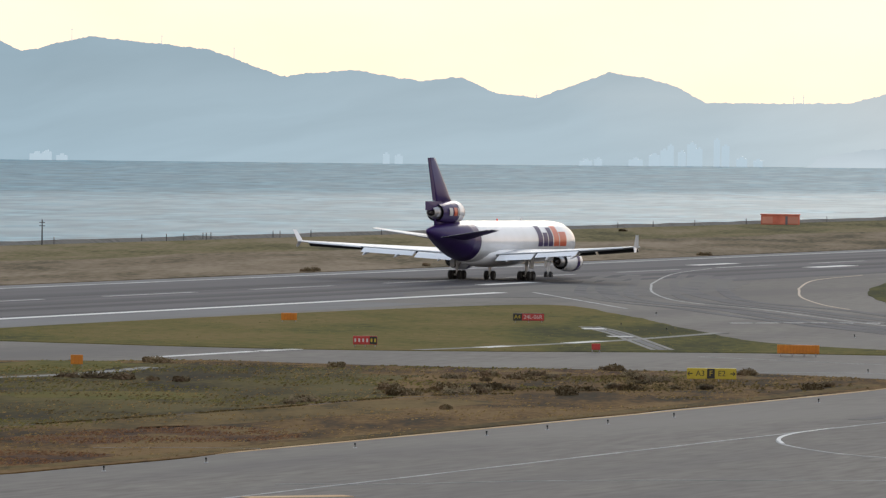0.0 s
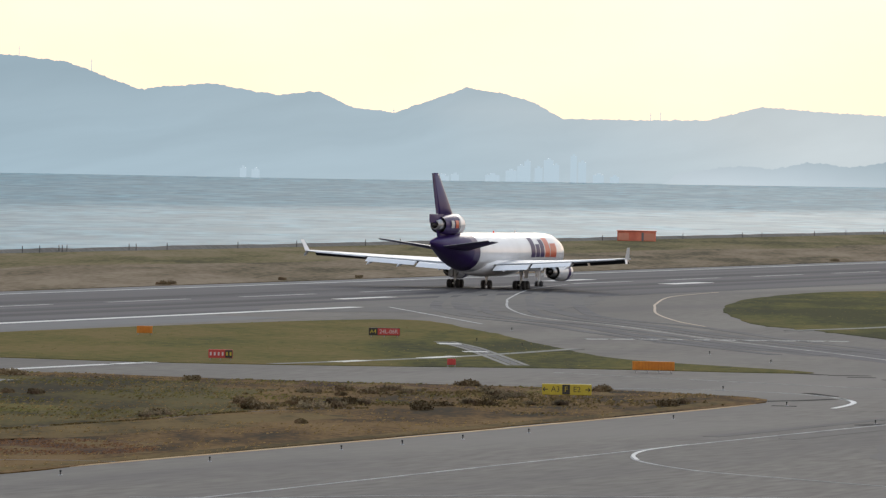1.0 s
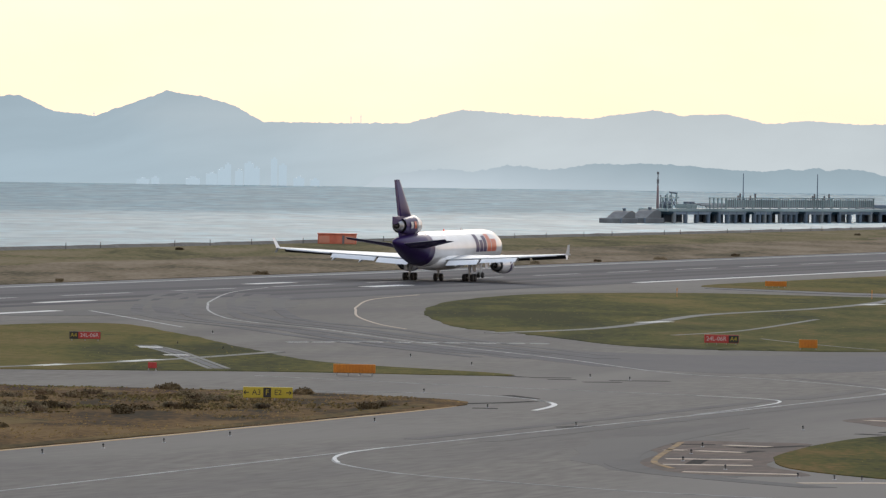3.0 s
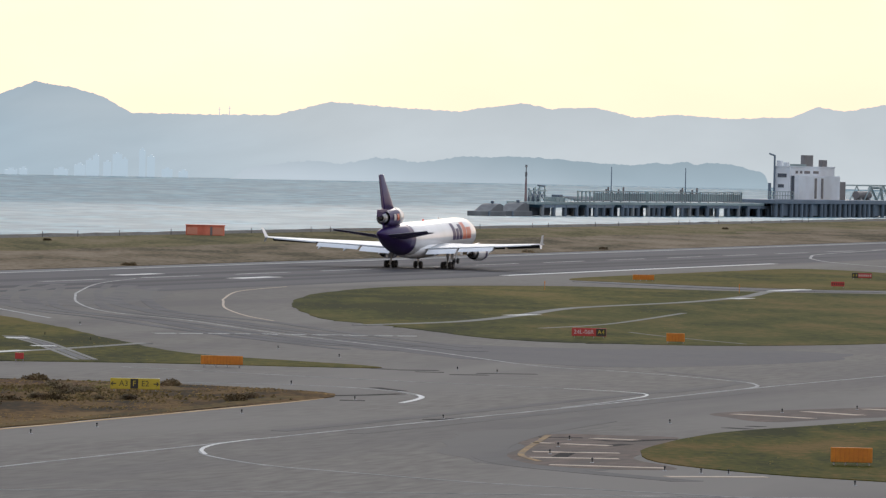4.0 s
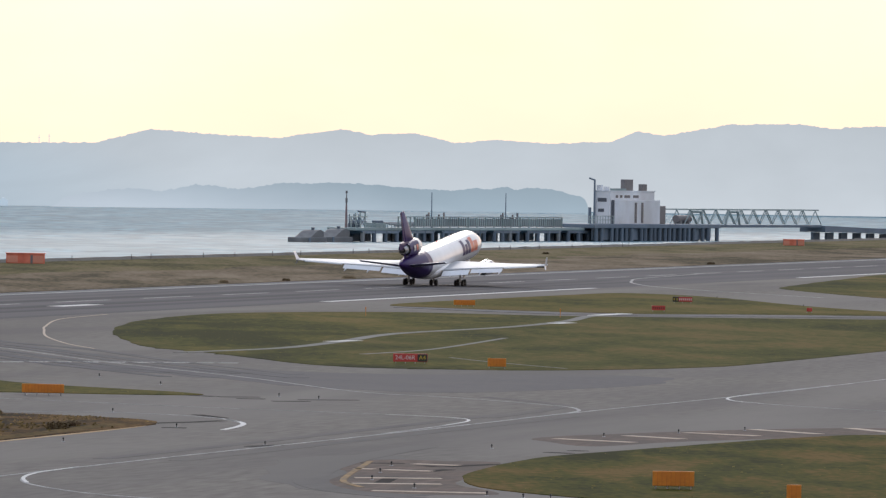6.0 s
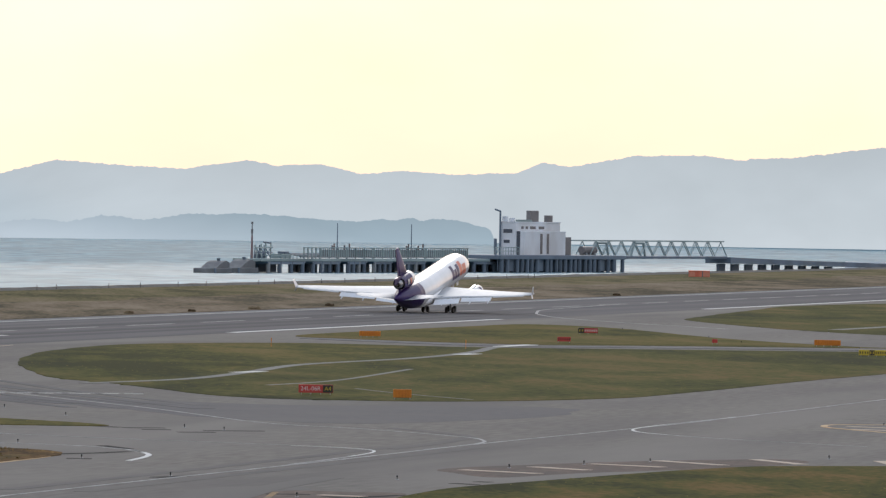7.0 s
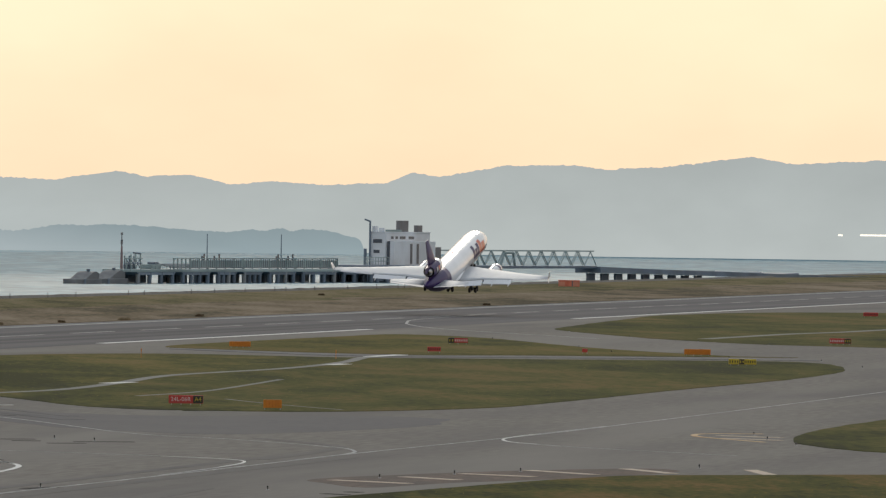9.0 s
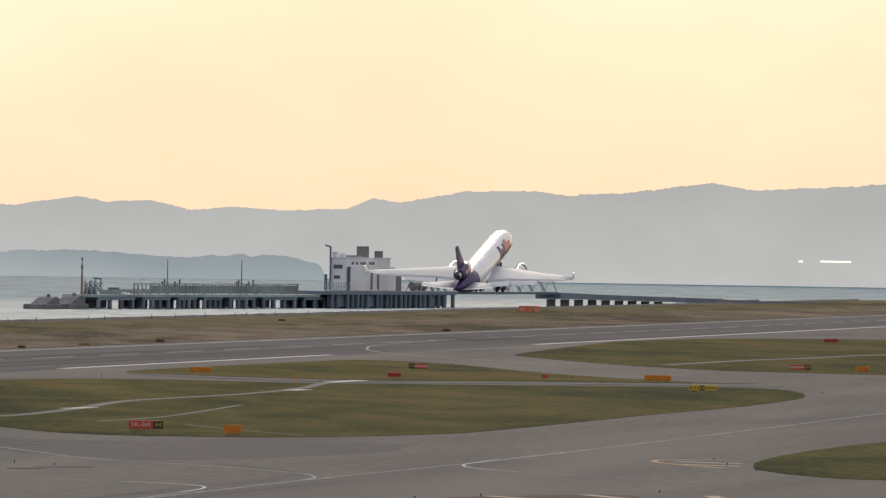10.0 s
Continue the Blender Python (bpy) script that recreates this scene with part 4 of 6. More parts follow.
for x, y, w, h, l in ((-207.5, 663, 4.1, 0.85, "long orange sign back beside the taxiway"), (-290.2, 738, 1.75, 0.8, "orange sign back near the runway edge"), (-193.7, 792, 2.1, 0.95, "orange sign back on green grass"),
                      (-107.6, 493, 2.95, 1.05, "orange sign back on the near grass island"), (-95.5, 476, 1.0, 1.05, "narrow orange sign back on the near grass island"), (-213.5, 1170, 4.4, 0.9, "long orange sign back beside a taxiway"),
                      (-291.2, 1167, 3.6, 0.85, "orange sign back by the runway"), (-199, 1300, 2.5, 0.95, "orange sign back on a far grass island"), (-252, 589, 1.1, 0.85, "small orange sign back on the brown grass")):
    sign(x, y, w, h, [(0.0, 1.0, O, "ribs", O)], l, legs=2 if w < 2.5 else 4)


# ---- edge lights and stakes
def edge_light(x, y, tall, mats, label, category, name):
    e = group_thing(name, pose(x, y, 0.0), label, category, "edge lights along the taxiways")
    part("stem", rod(bmesh.new(), (0, 0, -0.05), (0, 0, tall * 0.7), 0.04, 6), M[mats[0]], e)
    part("base", rod(bmesh.new(), (0, 0, 0), (0, 0, 0.06), 0.16, 10, 0.12), M["post"], e)
    bm = rod(bmesh.new(), (0, 0, tall * 0.62), (0, 0, tall * 0.9), 0.065, 8, 0.08)
    rod(bm, (0, 0, tall * 0.9), (0, 0, tall), 0.08, 8, 0.03)
    part("lamp", bm, M[mats[1]], e)
    return e


first = edge_light(-175.2, 414, 0.36, ("sign_black", "sign_black"), "short black taxiway edge light", "light", "edge_light")
spots = [(-174.0, 428.1), (-173.4, 453.5), (-172.5, 477.3), (-172.0, 488.9), (-171.5, 501.0), (-171.3, 515.9), (-170.7, 551.1)] + [(-154.6, 554), (-221.6, 728), (-208, 705), (-187.3, 676), (-181.9, 671), (-135.5, 521.1), (-133.1, 508.6), (-130.4, 496), (-124.3, 484.5), (-116.9, 475.7), (-113.9, 473.9), (-137.1, 559.3), (-135, 590.6), (-131.3, 603.4), (-127.5, 613.2), (-115, 632), (-246, 738),
         (-256, 752), (-112, 474), (-101, 464), (-188, 622), (-172, 588), (-268, 800), (-128, 735), (-124, 720), (-118, 702), (-222, 1290), (-240, 1316),
         (-262, 1362), (-284, 1412), (-206, 1158), (-188, 1142), (-174, 1096), (-232, 1190), (-246, 1232), (-276, 1300)]
for x, y in spots:
    copy_thing(first, pose(x, y, 0, 0, 0, random.uniform(0, 90)))
for x, y in ((-283, 1071), (-256, 1088)):
    edge_light(x, y, 1.5, ("sign_orange", "sign_orange"), "slim orange marker stake by a service road", "marker", "marker_stake")


# ---- shrubs
def shrub_parts(seed, w, h):
    rnd = random.Random(seed)
    leaves, faces = [], []
    stems = bmesh.new()
    lobes = [(rnd.uniform(-w, w) * 0.6, rnd.uniform(-w, w) * 0.6, rnd.uniform(0.25, 0.75) * h, rnd.uniform(0.3, 0.5) * w) for _ in range(9)]
    for x, y, z, r in lobes:
        rod(stems, (x * 0.2, y * 0.2, -0.05), (x, y, z), 0.035, 5, 0.012)
        for _ in range(80):
            d = Vector((rnd.gauss(0, 1), rnd.gauss(0, 1), rnd.gauss(0, 0.8))).normalized() * r * rnd.uniform(0.3, 1.0)
            c = Vector((x, y, max(0.04, z + d.z * 0.75))) + Vector((d.x, d.y, 0))
            u = Vector((rnd.gauss(0, 1), rnd.gauss(0, 1), rnd.gauss(0, 1))).normalized() * rnd.uniform(0.07, 0.15)
            v = u.orthogonal().normalized() * rnd.uniform(0.05, 0.1)
            k = len(leaves)
            leaves += [c - u, c + v, c + u, c - v]
            faces.append((k, k + 1, k + 2, k + 3))
    me = bpy.data.meshes.new("foliage")
    me.from_pydata([tuple(v) for v in leaves], [], faces)
    me.materials.append(M["leaf"])
    return mesh_of(stems, "stems", M["twig"]), me


shrub_bases = []
for s, (w, h) in enumerate(((0.9, 0.40), (0.6, 0.28), (1.1, 0.42), (1.6, 0.26), (1.3, 0.2))):
    sh = group_thing("shrub", pose(-230 - 3 * s, 560 + s, 0.05), "low dark olive shrub on the dry grass", "shrub", "shrubs on the dry grass")
    st, fo = shrub_parts(s + 3, w, h)
    share("stems", st, sh)
    share("foliage", fo, sh)
    shrub_bases.append(sh)
spots = [(-250.4, 604), (-251.3, 604.6), (-249.6, 604), (-229.6, 612), (-228.8, 612.4), (-209, 554.6), (-208.2, 553), (-203.5, 543.8), (-205.1, 525.4), (-205.6, 526), (-205, 521.3), (-190.7, 518.5), (-205.1, 557.6), (-202, 560), (-192.7, 552), (-209, 578), (-210, 594), (-208.8, 611), (-198.7, 590), (-189.3, 570), (-179.3, 577), (-180.1, 584), (-186.9, 571), (-196.9, 564)]
# thickets: along the far edge, beside the ditch and round the sign
for (x0, y0), (x1, y1), count in [((-238, 606.0), (-224.6, 609.1), 1), ((-206.5, 552), (-199.5, 561.0), 7), ((-199, 561), (-190, 569), 3), ((-215.2, 584.5), (-199.4, 590.2), 6), ((-197, 588), (-186, 580), 2), ((-212, 610), (-192, 607), 1)]:
    for k in range(count):
        f = random.random()
        spots.append((x0 + (x1 - x0) * f + random.gauss(0, 1.2), y0 + (y1 - y0) * f + random.gauss(0, 4)))
for x, y in spots:
    if inside(x, y, outlines["B"]):
        copy_thing(random.choice(shrub_bases), pose(x, y, 0.04, 0, 0, random.uniform(0, 360)))
for k in range(14):
    y = random.uniform(820, 2000)
    x = random.choice((-388.5, -390, random.uniform(-500, -392), random.uniform(-500, -392)))
    copy_thing(random.choice(shrub_bases), pose(x, y, 0.02, 0, 0, random.uniform(0, 360)))


# ---- red equipment huts on the shore
def hut(x, y, w, d, h, turn):
    e = group_thing("equipment_hut", pose(x, y, 0.03, 0, 0, turn), "low red equipment hut with faded panels on the shore", "hut", "red huts on the shore")
    part("body", box(bmesh.new(), -w / 2, w / 2, -d / 2, d / 2, 0, h, 0.05), M["hut_red"], e)
    part("roof", box(bmesh.new(), -w / 2 - 0.2, w / 2 + 0.2, -d / 2 - 0.2, d / 2 + 0.2, h, h + 0.18, 0.04), M["hut_red"], e)
    for k, (a, b) in enumerate(((0.03, 0.30), (0.36, 0.62), (0.70, 0.96))):
        part("panel", box(bmesh.new(), (a - 0.5) * w, (b - 0.5) * w, -d / 2 - 0.06, -d / 2 - 0.003, 0.25, h * 0.8, 0.02), M["hut_pale" if k != 1 else "hut_red"], e)
    part("door", box(bmesh.new(), w * 0.13, w * 0.19, -d / 2 - 0.05, -d / 2 - 0.003, 0.05, 2.0), M["tank_brown"], e)
    return e


hut(-503, 1592, 9.0, 4.5, 2.3, 17)
hut(-484, 2405, 7.2, 4.5, 2.0, 11)


# ---- fence and poles along the shore
def shore_post(x, y, tall, r):
    e = group_thing("shore_post", pose(x, y, 0.02), "thin dark post along the seawall", "post", "posts along the seawall")
    part("pole", rod(bmesh.new(), (0, 0, -0.1), (0, 0, tall), r, 6, r * 0.8), M["sign_black"], e)
    part("cap", rod(bmesh.new(), (0, 0, tall), (0, 0, tall + 0.12), r * 1.6, 6, r), M["post"], e)
    return e


base_post = shore_post(-509, 1240, 1.3, 0.09)
for k in range(34):
    copy_thing(base_post, pose(-509 + random.uniform(-0.3, 0.3), 1150 + k * 34 + random.uniform(-15, 15), 0.02, random.uniform(-3, 3)))
for y in (1222, 1252, 1256, 1288):
    copy_thing(base_post, pose(-510, y, 0.02))
pole = group_thing("utility_pole", pose(-508, 1171, 0.02), "dark utility pole with crossarms on the shore", "pole")
part("pole", rod(bmesh.new(), (0, 0, -0.2), (0, 0, 4.6), 0.14, 8, 0.1), M["sign_black"], pole)
for z in (4.0, 3.4):
    part("crossarm", box(bmesh.new(), -0.55, 0.55, -0.06, 0.06, z, z + 0.12), M["sign_black"], pole)


# ---- fuel pier out at sea
PIER_A, PIER_B = Vector((-634, 2375)), Vector((-574.8, 2672.5))
pier_way = (PIER_B - PIER_A).normalized()
PIER_LONG = (PIER_B - PIER_A).length
PIER = Matrix.Translation((PIER_A.x, PIER_A.y, SEA)) @ Matrix.Rotation(math.atan2(pier_way.y, pier_way.x), 4, "Z")   # x along the pier, +y seawards, z from the water


def pier_thing(name, x, y, label, category, group="", z=0.0):
    return group_thing(name, PIER @ Matrix.Translation((x, y, z)), label, category, group)


DECK, PLAT = 5.0, 6.4
# mooring dolphins at the end
for x, w, h in ((-32, 7.0, 4.2), (-13.0, 8, 4.6)):
    d = pier_thing("mooring_dolphin", x, 0, "stepped grey concrete mooring dolphin in the sea", "mooring", "mooring dolphins")
    part("base", box(bmesh.new(), -w, w, -4, 4, -1, h * 0.4, 0.2), M["wet_concrete"], d)
    bm = bmesh.new()
    loft(bm, [[(-w * 0.5, y, h * 0.4), (w * 0.95, y, h * 0.4), (w * 0.95, y, h * 0.85), (w * 0.6, y, h), (w * 0.25, y, h * 0.9)] for y in (-3, 3)])
    part("block", bm, M["wet_concrete"], d)
    part("bollard", rod(bmesh.new(), (w * 0.6, 0, h), (w * 0.6, 0, h + 0.8), 0.5, 8, 0.7), M["pier_dark"], d)
    part("fender", box(bmesh.new(), -w, -w + 1.2, -4.3, -4.01, -0.4, h * 0.4), M["pier_dark"], d)

berth = pier_thing("fuel_pier", 0, 0, "long grey-green steel fuel pier on dark piles", "pier")
part("deck", box(bmesh.new(), -5, 186, -5, 6, DECK - 1.0, DECK, 0.12), M["pier_green"], berth, "green painted steel deck")
part("deck", box(bmesh.new(), 186.2, PIER_LONG, -9, 12, PLAT - 1.5, PLAT, 0.15), M["pier_dark"], berth, "dark platform deck")
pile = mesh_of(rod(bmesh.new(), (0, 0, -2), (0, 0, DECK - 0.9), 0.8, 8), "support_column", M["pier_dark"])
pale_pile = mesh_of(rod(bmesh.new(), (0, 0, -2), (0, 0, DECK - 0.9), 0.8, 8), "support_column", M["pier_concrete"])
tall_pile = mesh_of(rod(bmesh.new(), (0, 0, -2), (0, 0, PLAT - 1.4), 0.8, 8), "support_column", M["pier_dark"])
x = 2.0
while x < 180:
    wide = 13 + 7 * (int(x) % 3)
    for k in np.linspace(0, wide, 4):
        for y in (-4.2, 4.5):
            share("support_column", pile if random.random() > 0.22 else pale_pile, berth, pose(x + float(k), y, 0))
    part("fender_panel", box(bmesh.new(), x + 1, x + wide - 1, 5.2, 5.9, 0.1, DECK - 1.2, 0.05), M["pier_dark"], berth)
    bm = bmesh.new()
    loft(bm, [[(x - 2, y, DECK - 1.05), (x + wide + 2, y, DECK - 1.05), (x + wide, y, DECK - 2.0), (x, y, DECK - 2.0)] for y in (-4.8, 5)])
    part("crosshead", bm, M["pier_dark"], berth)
    x += wide + 8.5
for k in range(26):
    x = 189 + k * (PIER_LONG - 191) / 25
    for y in (-8.2, -2, 5, 11):
        if random.random() > 0.07:
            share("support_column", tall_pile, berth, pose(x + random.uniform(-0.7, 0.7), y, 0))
# dark panels that fill the gaps between the columns
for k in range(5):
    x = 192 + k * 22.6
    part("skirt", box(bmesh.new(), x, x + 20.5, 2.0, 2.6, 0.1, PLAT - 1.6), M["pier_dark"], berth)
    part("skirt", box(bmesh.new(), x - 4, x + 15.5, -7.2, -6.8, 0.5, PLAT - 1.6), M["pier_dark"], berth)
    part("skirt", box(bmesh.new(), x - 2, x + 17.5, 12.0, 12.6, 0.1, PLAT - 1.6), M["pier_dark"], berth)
# pipe racks and screens on the deck
for k, (x0, x1) in enumerate(((32.7, 45.6), (46.2, 89), (90, 133), (134, 170))):
    r = pier_thing("pipe_rack", x0, 0, "grey-green pipe rack screened with mesh panels on the pier" if k else "open grey-green pipe rack on the pier", "pipe rack", "pipe racks on the pier", DECK)
    w = x1 - x0
    tall = 3.6
    n = max(4, int(w / 7))
    for j in range(n + 1):
        part("upright", box(bmesh.new(), w * j / n - 0.2, w * j / n + 0.2, -3.2, -2.8, 0, tall), M["pier_green"], r)
    part("top_rail", box(bmesh.new(), -0.3, w + 0.3, -3.25, -2.75, tall, tall + 0.3), M["pier_green"], r)
    part("mid_rail", box(bmesh.new(), -0.3, w + 0.3, -3.3, -2.7, 0.3, 0.6), M["pier_concrete"], r)
    if k:
        for j in range(n):
            panel = part("screen_panel", box(bmesh.new(), w * j / n + 0.25, w * (j + 1) / n - 0.25, -3.05, -2.9, 0.65, tall - 0.5), M["pier_green"], r)
            for q in range(1, 4):
                xq = w * (j + q / 4) / n
                part("screen_bar", box(bmesh.new(), xq - 0.14, xq + 0.14, -3.25, -3.06, 0.5, tall), M["pier_concrete"], panel)
    for j, y in enumerate((-1.5, 0.5, 2.5)):
        part("pipe", rod(bmesh.new(), (0, y, 0.7 + 0.4 * j), (w, y, 0.7 + 0.4 * j), 0.35, 8), M["pier_concrete"], r)
# light masts
for x, h, red in ((-4.3, 12.6, True), (63.7, 12.4, False), (125.5, 12.4, False)):
    m = pier_thing("light_mast", x, -1, "tapered mast with a faded red base on the pier" if red else "slender dark light mast on the pier", "mast", "masts on the pier", DECK)
    part("pole", rod(bmesh.new(), (0, 0, 0), (0, 0, h), 0.45 if red else 0.26, 8, 0.14), M["tank_brown" if red else "pier_dark"], m)
    if red:
        part("tower", rod(bmesh.new(), (0, 0, 0), (0, 0, h * 0.62), 0.55, 4, 0.34), M["mast_red"], m)
        part("collar", rod(bmesh.new(), (0, 0, h * 0.68), (0, 0, h * 0.8), 0.42, 6), M["tank_brown"], m)
        part("head", rod(bmesh.new(), (0, 0, h * 0.93), (0, 0, h), 0.42, 6), M["tank_brown"], m)
    else:
        for j, dx in enumerate((-4, -2.4, 6, 10)):
            part("lamp_post", rod(bmesh.new(), (dx, 0, 3.0), (dx, 0, 4.6 + 0.7 * (j % 2)), 0.35, 6), M["tank_brown"], m)
# loading arms
g = pier_thing("loading_gantry", 0, 0, "grey steel loading gantry on the pier", "gantry", z=DECK)
for dx, h in ((1.5, 3.8), (5, 5.0), (8.5, 5.4), (12.5, 5.2)):
    part("post", rod(bmesh.new(), (dx, 0, 0), (dx, 0, h), 0.28, 6), M["pier_green"], g)
part("beam", box(bmesh.new(), 0.5, 13.5, -0.4, 0.4, 3.5, 3.9), M["pier_green"], g)
part("arm", rod(bmesh.new(), (7, 0, 5.6), (12.5, 0, 5.3), 0.3, 6), M["pier_dark"], g)
for dx in (3.2, 6.8, 10.4):
    part("post", rod(bmesh.new(), (dx, 1.5, 0), (dx, 1.5, 4.6), 0.2, 6), M["pier_dark"], g)
    part("brace", rod(bmesh.new(), (dx - 1.7, 0, 0.4), (dx + 1.7, 0, 3.4), 0.16, 5), M["pier_dark"], g)
    part("brace", rod(bmesh.new(), (dx + 1.7, 0, 0.4), (dx - 1.7, 0, 3.4), 0.16, 5), M["pier_dark"], g)
part("beam", box(bmesh.new(), 0.5, 13.5, -0.3, 0.3, 1.8, 2.1), M["pier_dark"], g)
part("machine", box(bmesh.new(), 4, 10, 0.4, 2.4, 0, 1.5, 0.1), M["pier_dark"], g)
part("rail", box(bmesh.new(), -3, 32, -4.6, -4.45, 1.0, 1.15), M["pier_green"], g)
for dx in range(-3, 33, 3):
    part("rail_post", box(bmesh.new(), dx, dx + 0.15, -4.6, -4.45, 0, 1.0), M["pier_green"], g)
part("machine", box(bmesh.new(), 17, 25, -2, 2, 0, 1.6, 0.1), M["pier_green"], g)
part("machine", box(bmesh.new(), 21, 24, -1.5, 1.5, 1.61, 2.4, 0.1), M["pier_dark"], g)

# control building
b = pier_thing("control_building", 221, 0, "white control building with dark windows and rooftop plant on the pier", "building", z=PLAT)
part("hall", box(bmesh.new(), 0, 38, -3, 0, 0, 8.9, 0.08), M["wall_white"], b, "plain white clad hall")
part("tower", box(bmesh.new(), -1, 40, 0.2, 6.6, 0, 12.0, 0.1), M["wall_white"], b, "white upper block")
part("annex", box(bmesh.new(), 38.2, 44.5, -2.5, -0.1, 0, 6.8, 0.1), M["tank_brown"], b, "buff annex")
part("parapet", box(bmesh.new(), -1.2, 40.2, 0.0, 6.8, 12.0, 12.4), M["wall_white"], b)
for y0, y1, z0, z1 in ((1.6, 5.2, 8.2, 9.6), (2.6, 5.0, 4.4, 5.6)):
    part("window", box(bmesh.new(), -1.12, -1.01, y0, y1, z0, z1), M["wall_blue"], b)
for x0, x1 in ((4, 6), (8, 10), (12, 17), (20, 25)):
    part("window", box(bmesh.new(), x0, x1, 0.08, 0.19, 9.7, 10.7), M["wall_blue"], b)
for x in (14.5, 20.5):
    part("window", box(bmesh.new(), x, x + 1.9, -3.12, -3.01, 0.4, 8.0), M["wall_blue"], b)
# thin dark strip laid on the hall's end wall by the corner
part("corner_strip", box(bmesh.new(), -0.12, -0.01, -1.2, -0.1, 0, 8.9), M["wall_blue"], b)
part("louvre_housing", box(bmesh.new(), 16, 24, 2, 3.6, 12.4, 16.6, 0.1), M["tank_brown"], b, "brown rooftop plant housing")
part("stair_housing", box(bmesh.new(), 32.5, 37, 2, 3.6, 12.4, 14.9, 0.1), M["tank_brown"], b)
part("duct", rod(bmesh.new(), (-1.8, 6.2, 0), (-1.8, 6.2, 16.4), 0.38, 8), M["pier_dark"], b, "tall dark exhaust pipe")
part("duct_elbow", rod(bmesh.new(), (-1.8, 6.2, 16.2), (-3.6, 7.6, 16.9), 0.32, 6), M["pier_dark"], b)
part("lower_duct", rod(bmesh.new(), (-2.8, 7.6, 0), (-2.8, 7.6, 6.0), 0.6, 8), M["pier_dark"], b)
part("roof_rail", box(bmesh.new(), -0.8, 14, 0.3, 0.4, 12.4, 13.2), M["pier_green"], b)
for dx, y, z in ((-0.5, 4.4, 14.4), (2.5, 3.0, 13.8)):
    part("roof_unit", box(bmesh.new(), dx, dx + 2, y, y + 1.6, 12.4, z, 0.05), M["wall_white"], b)
fence = pier_thing("deck_rail", 188, -6, "pale green railing round the platform", "railing", z=PLAT)
for k in range(10):
    part("rail_post", box(bmesh.new(), k * 2.4, k * 2.4 + 0.25, 0, 0.2, 0, 2.9), M["pier_green"], fence)
for z in (1.4, 2.8):
    part("rail", box(bmesh.new(), 0, 22, 0, 0.2, z, z + 0.25), M["pier_green"], fence)
tank = pier_thing("storage_tank", 287, 0, "brown ribbed storage tank on the platform", "tank", z=PLAT)
part("shell", rod(bmesh.new(), (-6, 0, 1.9), (6, 0, 1.9), 1.5, 16), M["tank_brown"], tank)
for dx in (-4, 4):
    part("saddle", box(bmesh.new(), dx - 0.6, dx + 0.6, -1.4, 1.4, 0, 1.0), M["pier_concrete"], tank)

# truss bridge on from the platform, then a low causeway
BR0, BR1, BB, BT = 284.0, 420.0, 6.1, 11.7
br = pier_thing("truss_bridge", 0, 0, "pale green steel truss bridge over the sea", "bridge")
part("deck", box(bmesh.new(), PIER_LONG + 0.3, BR1, -2.5, 4, BB - 1.0, BB, 0.1), M["pier_dark"], br, "dark bridge deck")
for y in (-2.2, 3.7):
    part("top_chord", box(bmesh.new(), BR0 - 6, BR1 - 3, y - 0.25, y + 0.25, BT, BT + 0.5), M["pier_green"], br)
    n = 11
    for k in range(n):
        x0 = BR0 + (BR1 - BR0) * k / n
        x1 = BR0 + (BR1 - BR0) * (k + 1) / n
        xm = (x0 + x1) / 2
        part("diagonal", rod(bmesh.new(), (x0, y, BB + 0.3), (xm, y, BT), 0.2, 6), M["pier_green"], br)
        part("diagonal", rod(bmesh.new(), (xm, y, BT), (x1, y, BB + 0.3), 0.2, 6), M["pier_green"], br)
for x in (302, 338):
    part("pipe_loop", rod(rod(rod(bmesh.new(), (x - 7, 1, BB), (x - 4, 1, BT - 0.6), 0.5, 6), (x - 4, 1, BT - 0.6), (x + 5, 1, BT - 0.6), 0.5, 6), (x + 5, 1, BT - 0.6), (x + 7, 1, BB), 0.5, 6), M["pier_green"], br)
cw = pier_thing("causeway", 0, 0, "dark concrete causeway with low openings running to the shore", "causeway")
bm = bmesh.new()
loft(bm, [[(x, -4, z0), (x, 7, z0), (x, 7, z1), (x, -4, z1)] for x, z0, z1 in ((BR1 + 0.3, 3.3, 5.8), (470, 2.9, 4.9), (550, 2.0, 3.8), (640, 0.9, 2.4), (760, -0.4, 1.0), (900, -0.8, 0.4))])
part("deck", bm, M["pier_dark"], cw)
for k in range(9):
    x = BR1 + 1 + k * 14.5
    part("pier_wall", box(bmesh.new(), x, x + 7, 1.5, 2.5, -1, float(np.interp(x + 7, [BR1, 470, 550, 640], [3.2, 2.8, 1.9, 0.8]))), M["pier_dark"], cw)
quay = group_thing("quay_block", pose(-533, 3060, SEA, 0, 0, 4), "pale concrete quay block on the far shore", "quay")
part("block", box(bmesh.new(), -10, 10, -70, 90, -1, 2.2, 0.2), M["pier_dark"], quay)
part("end_wall", box(bmesh.new(), -10, 10, -74, -70.1, -1, 3.6, 0.1), M["wall_white"], quay, "pale end wall")
part("kerb", box(bmesh.new(), -10.2, -9, -70, 90, 2.21, 2.7), M["pier_concrete"], quay)


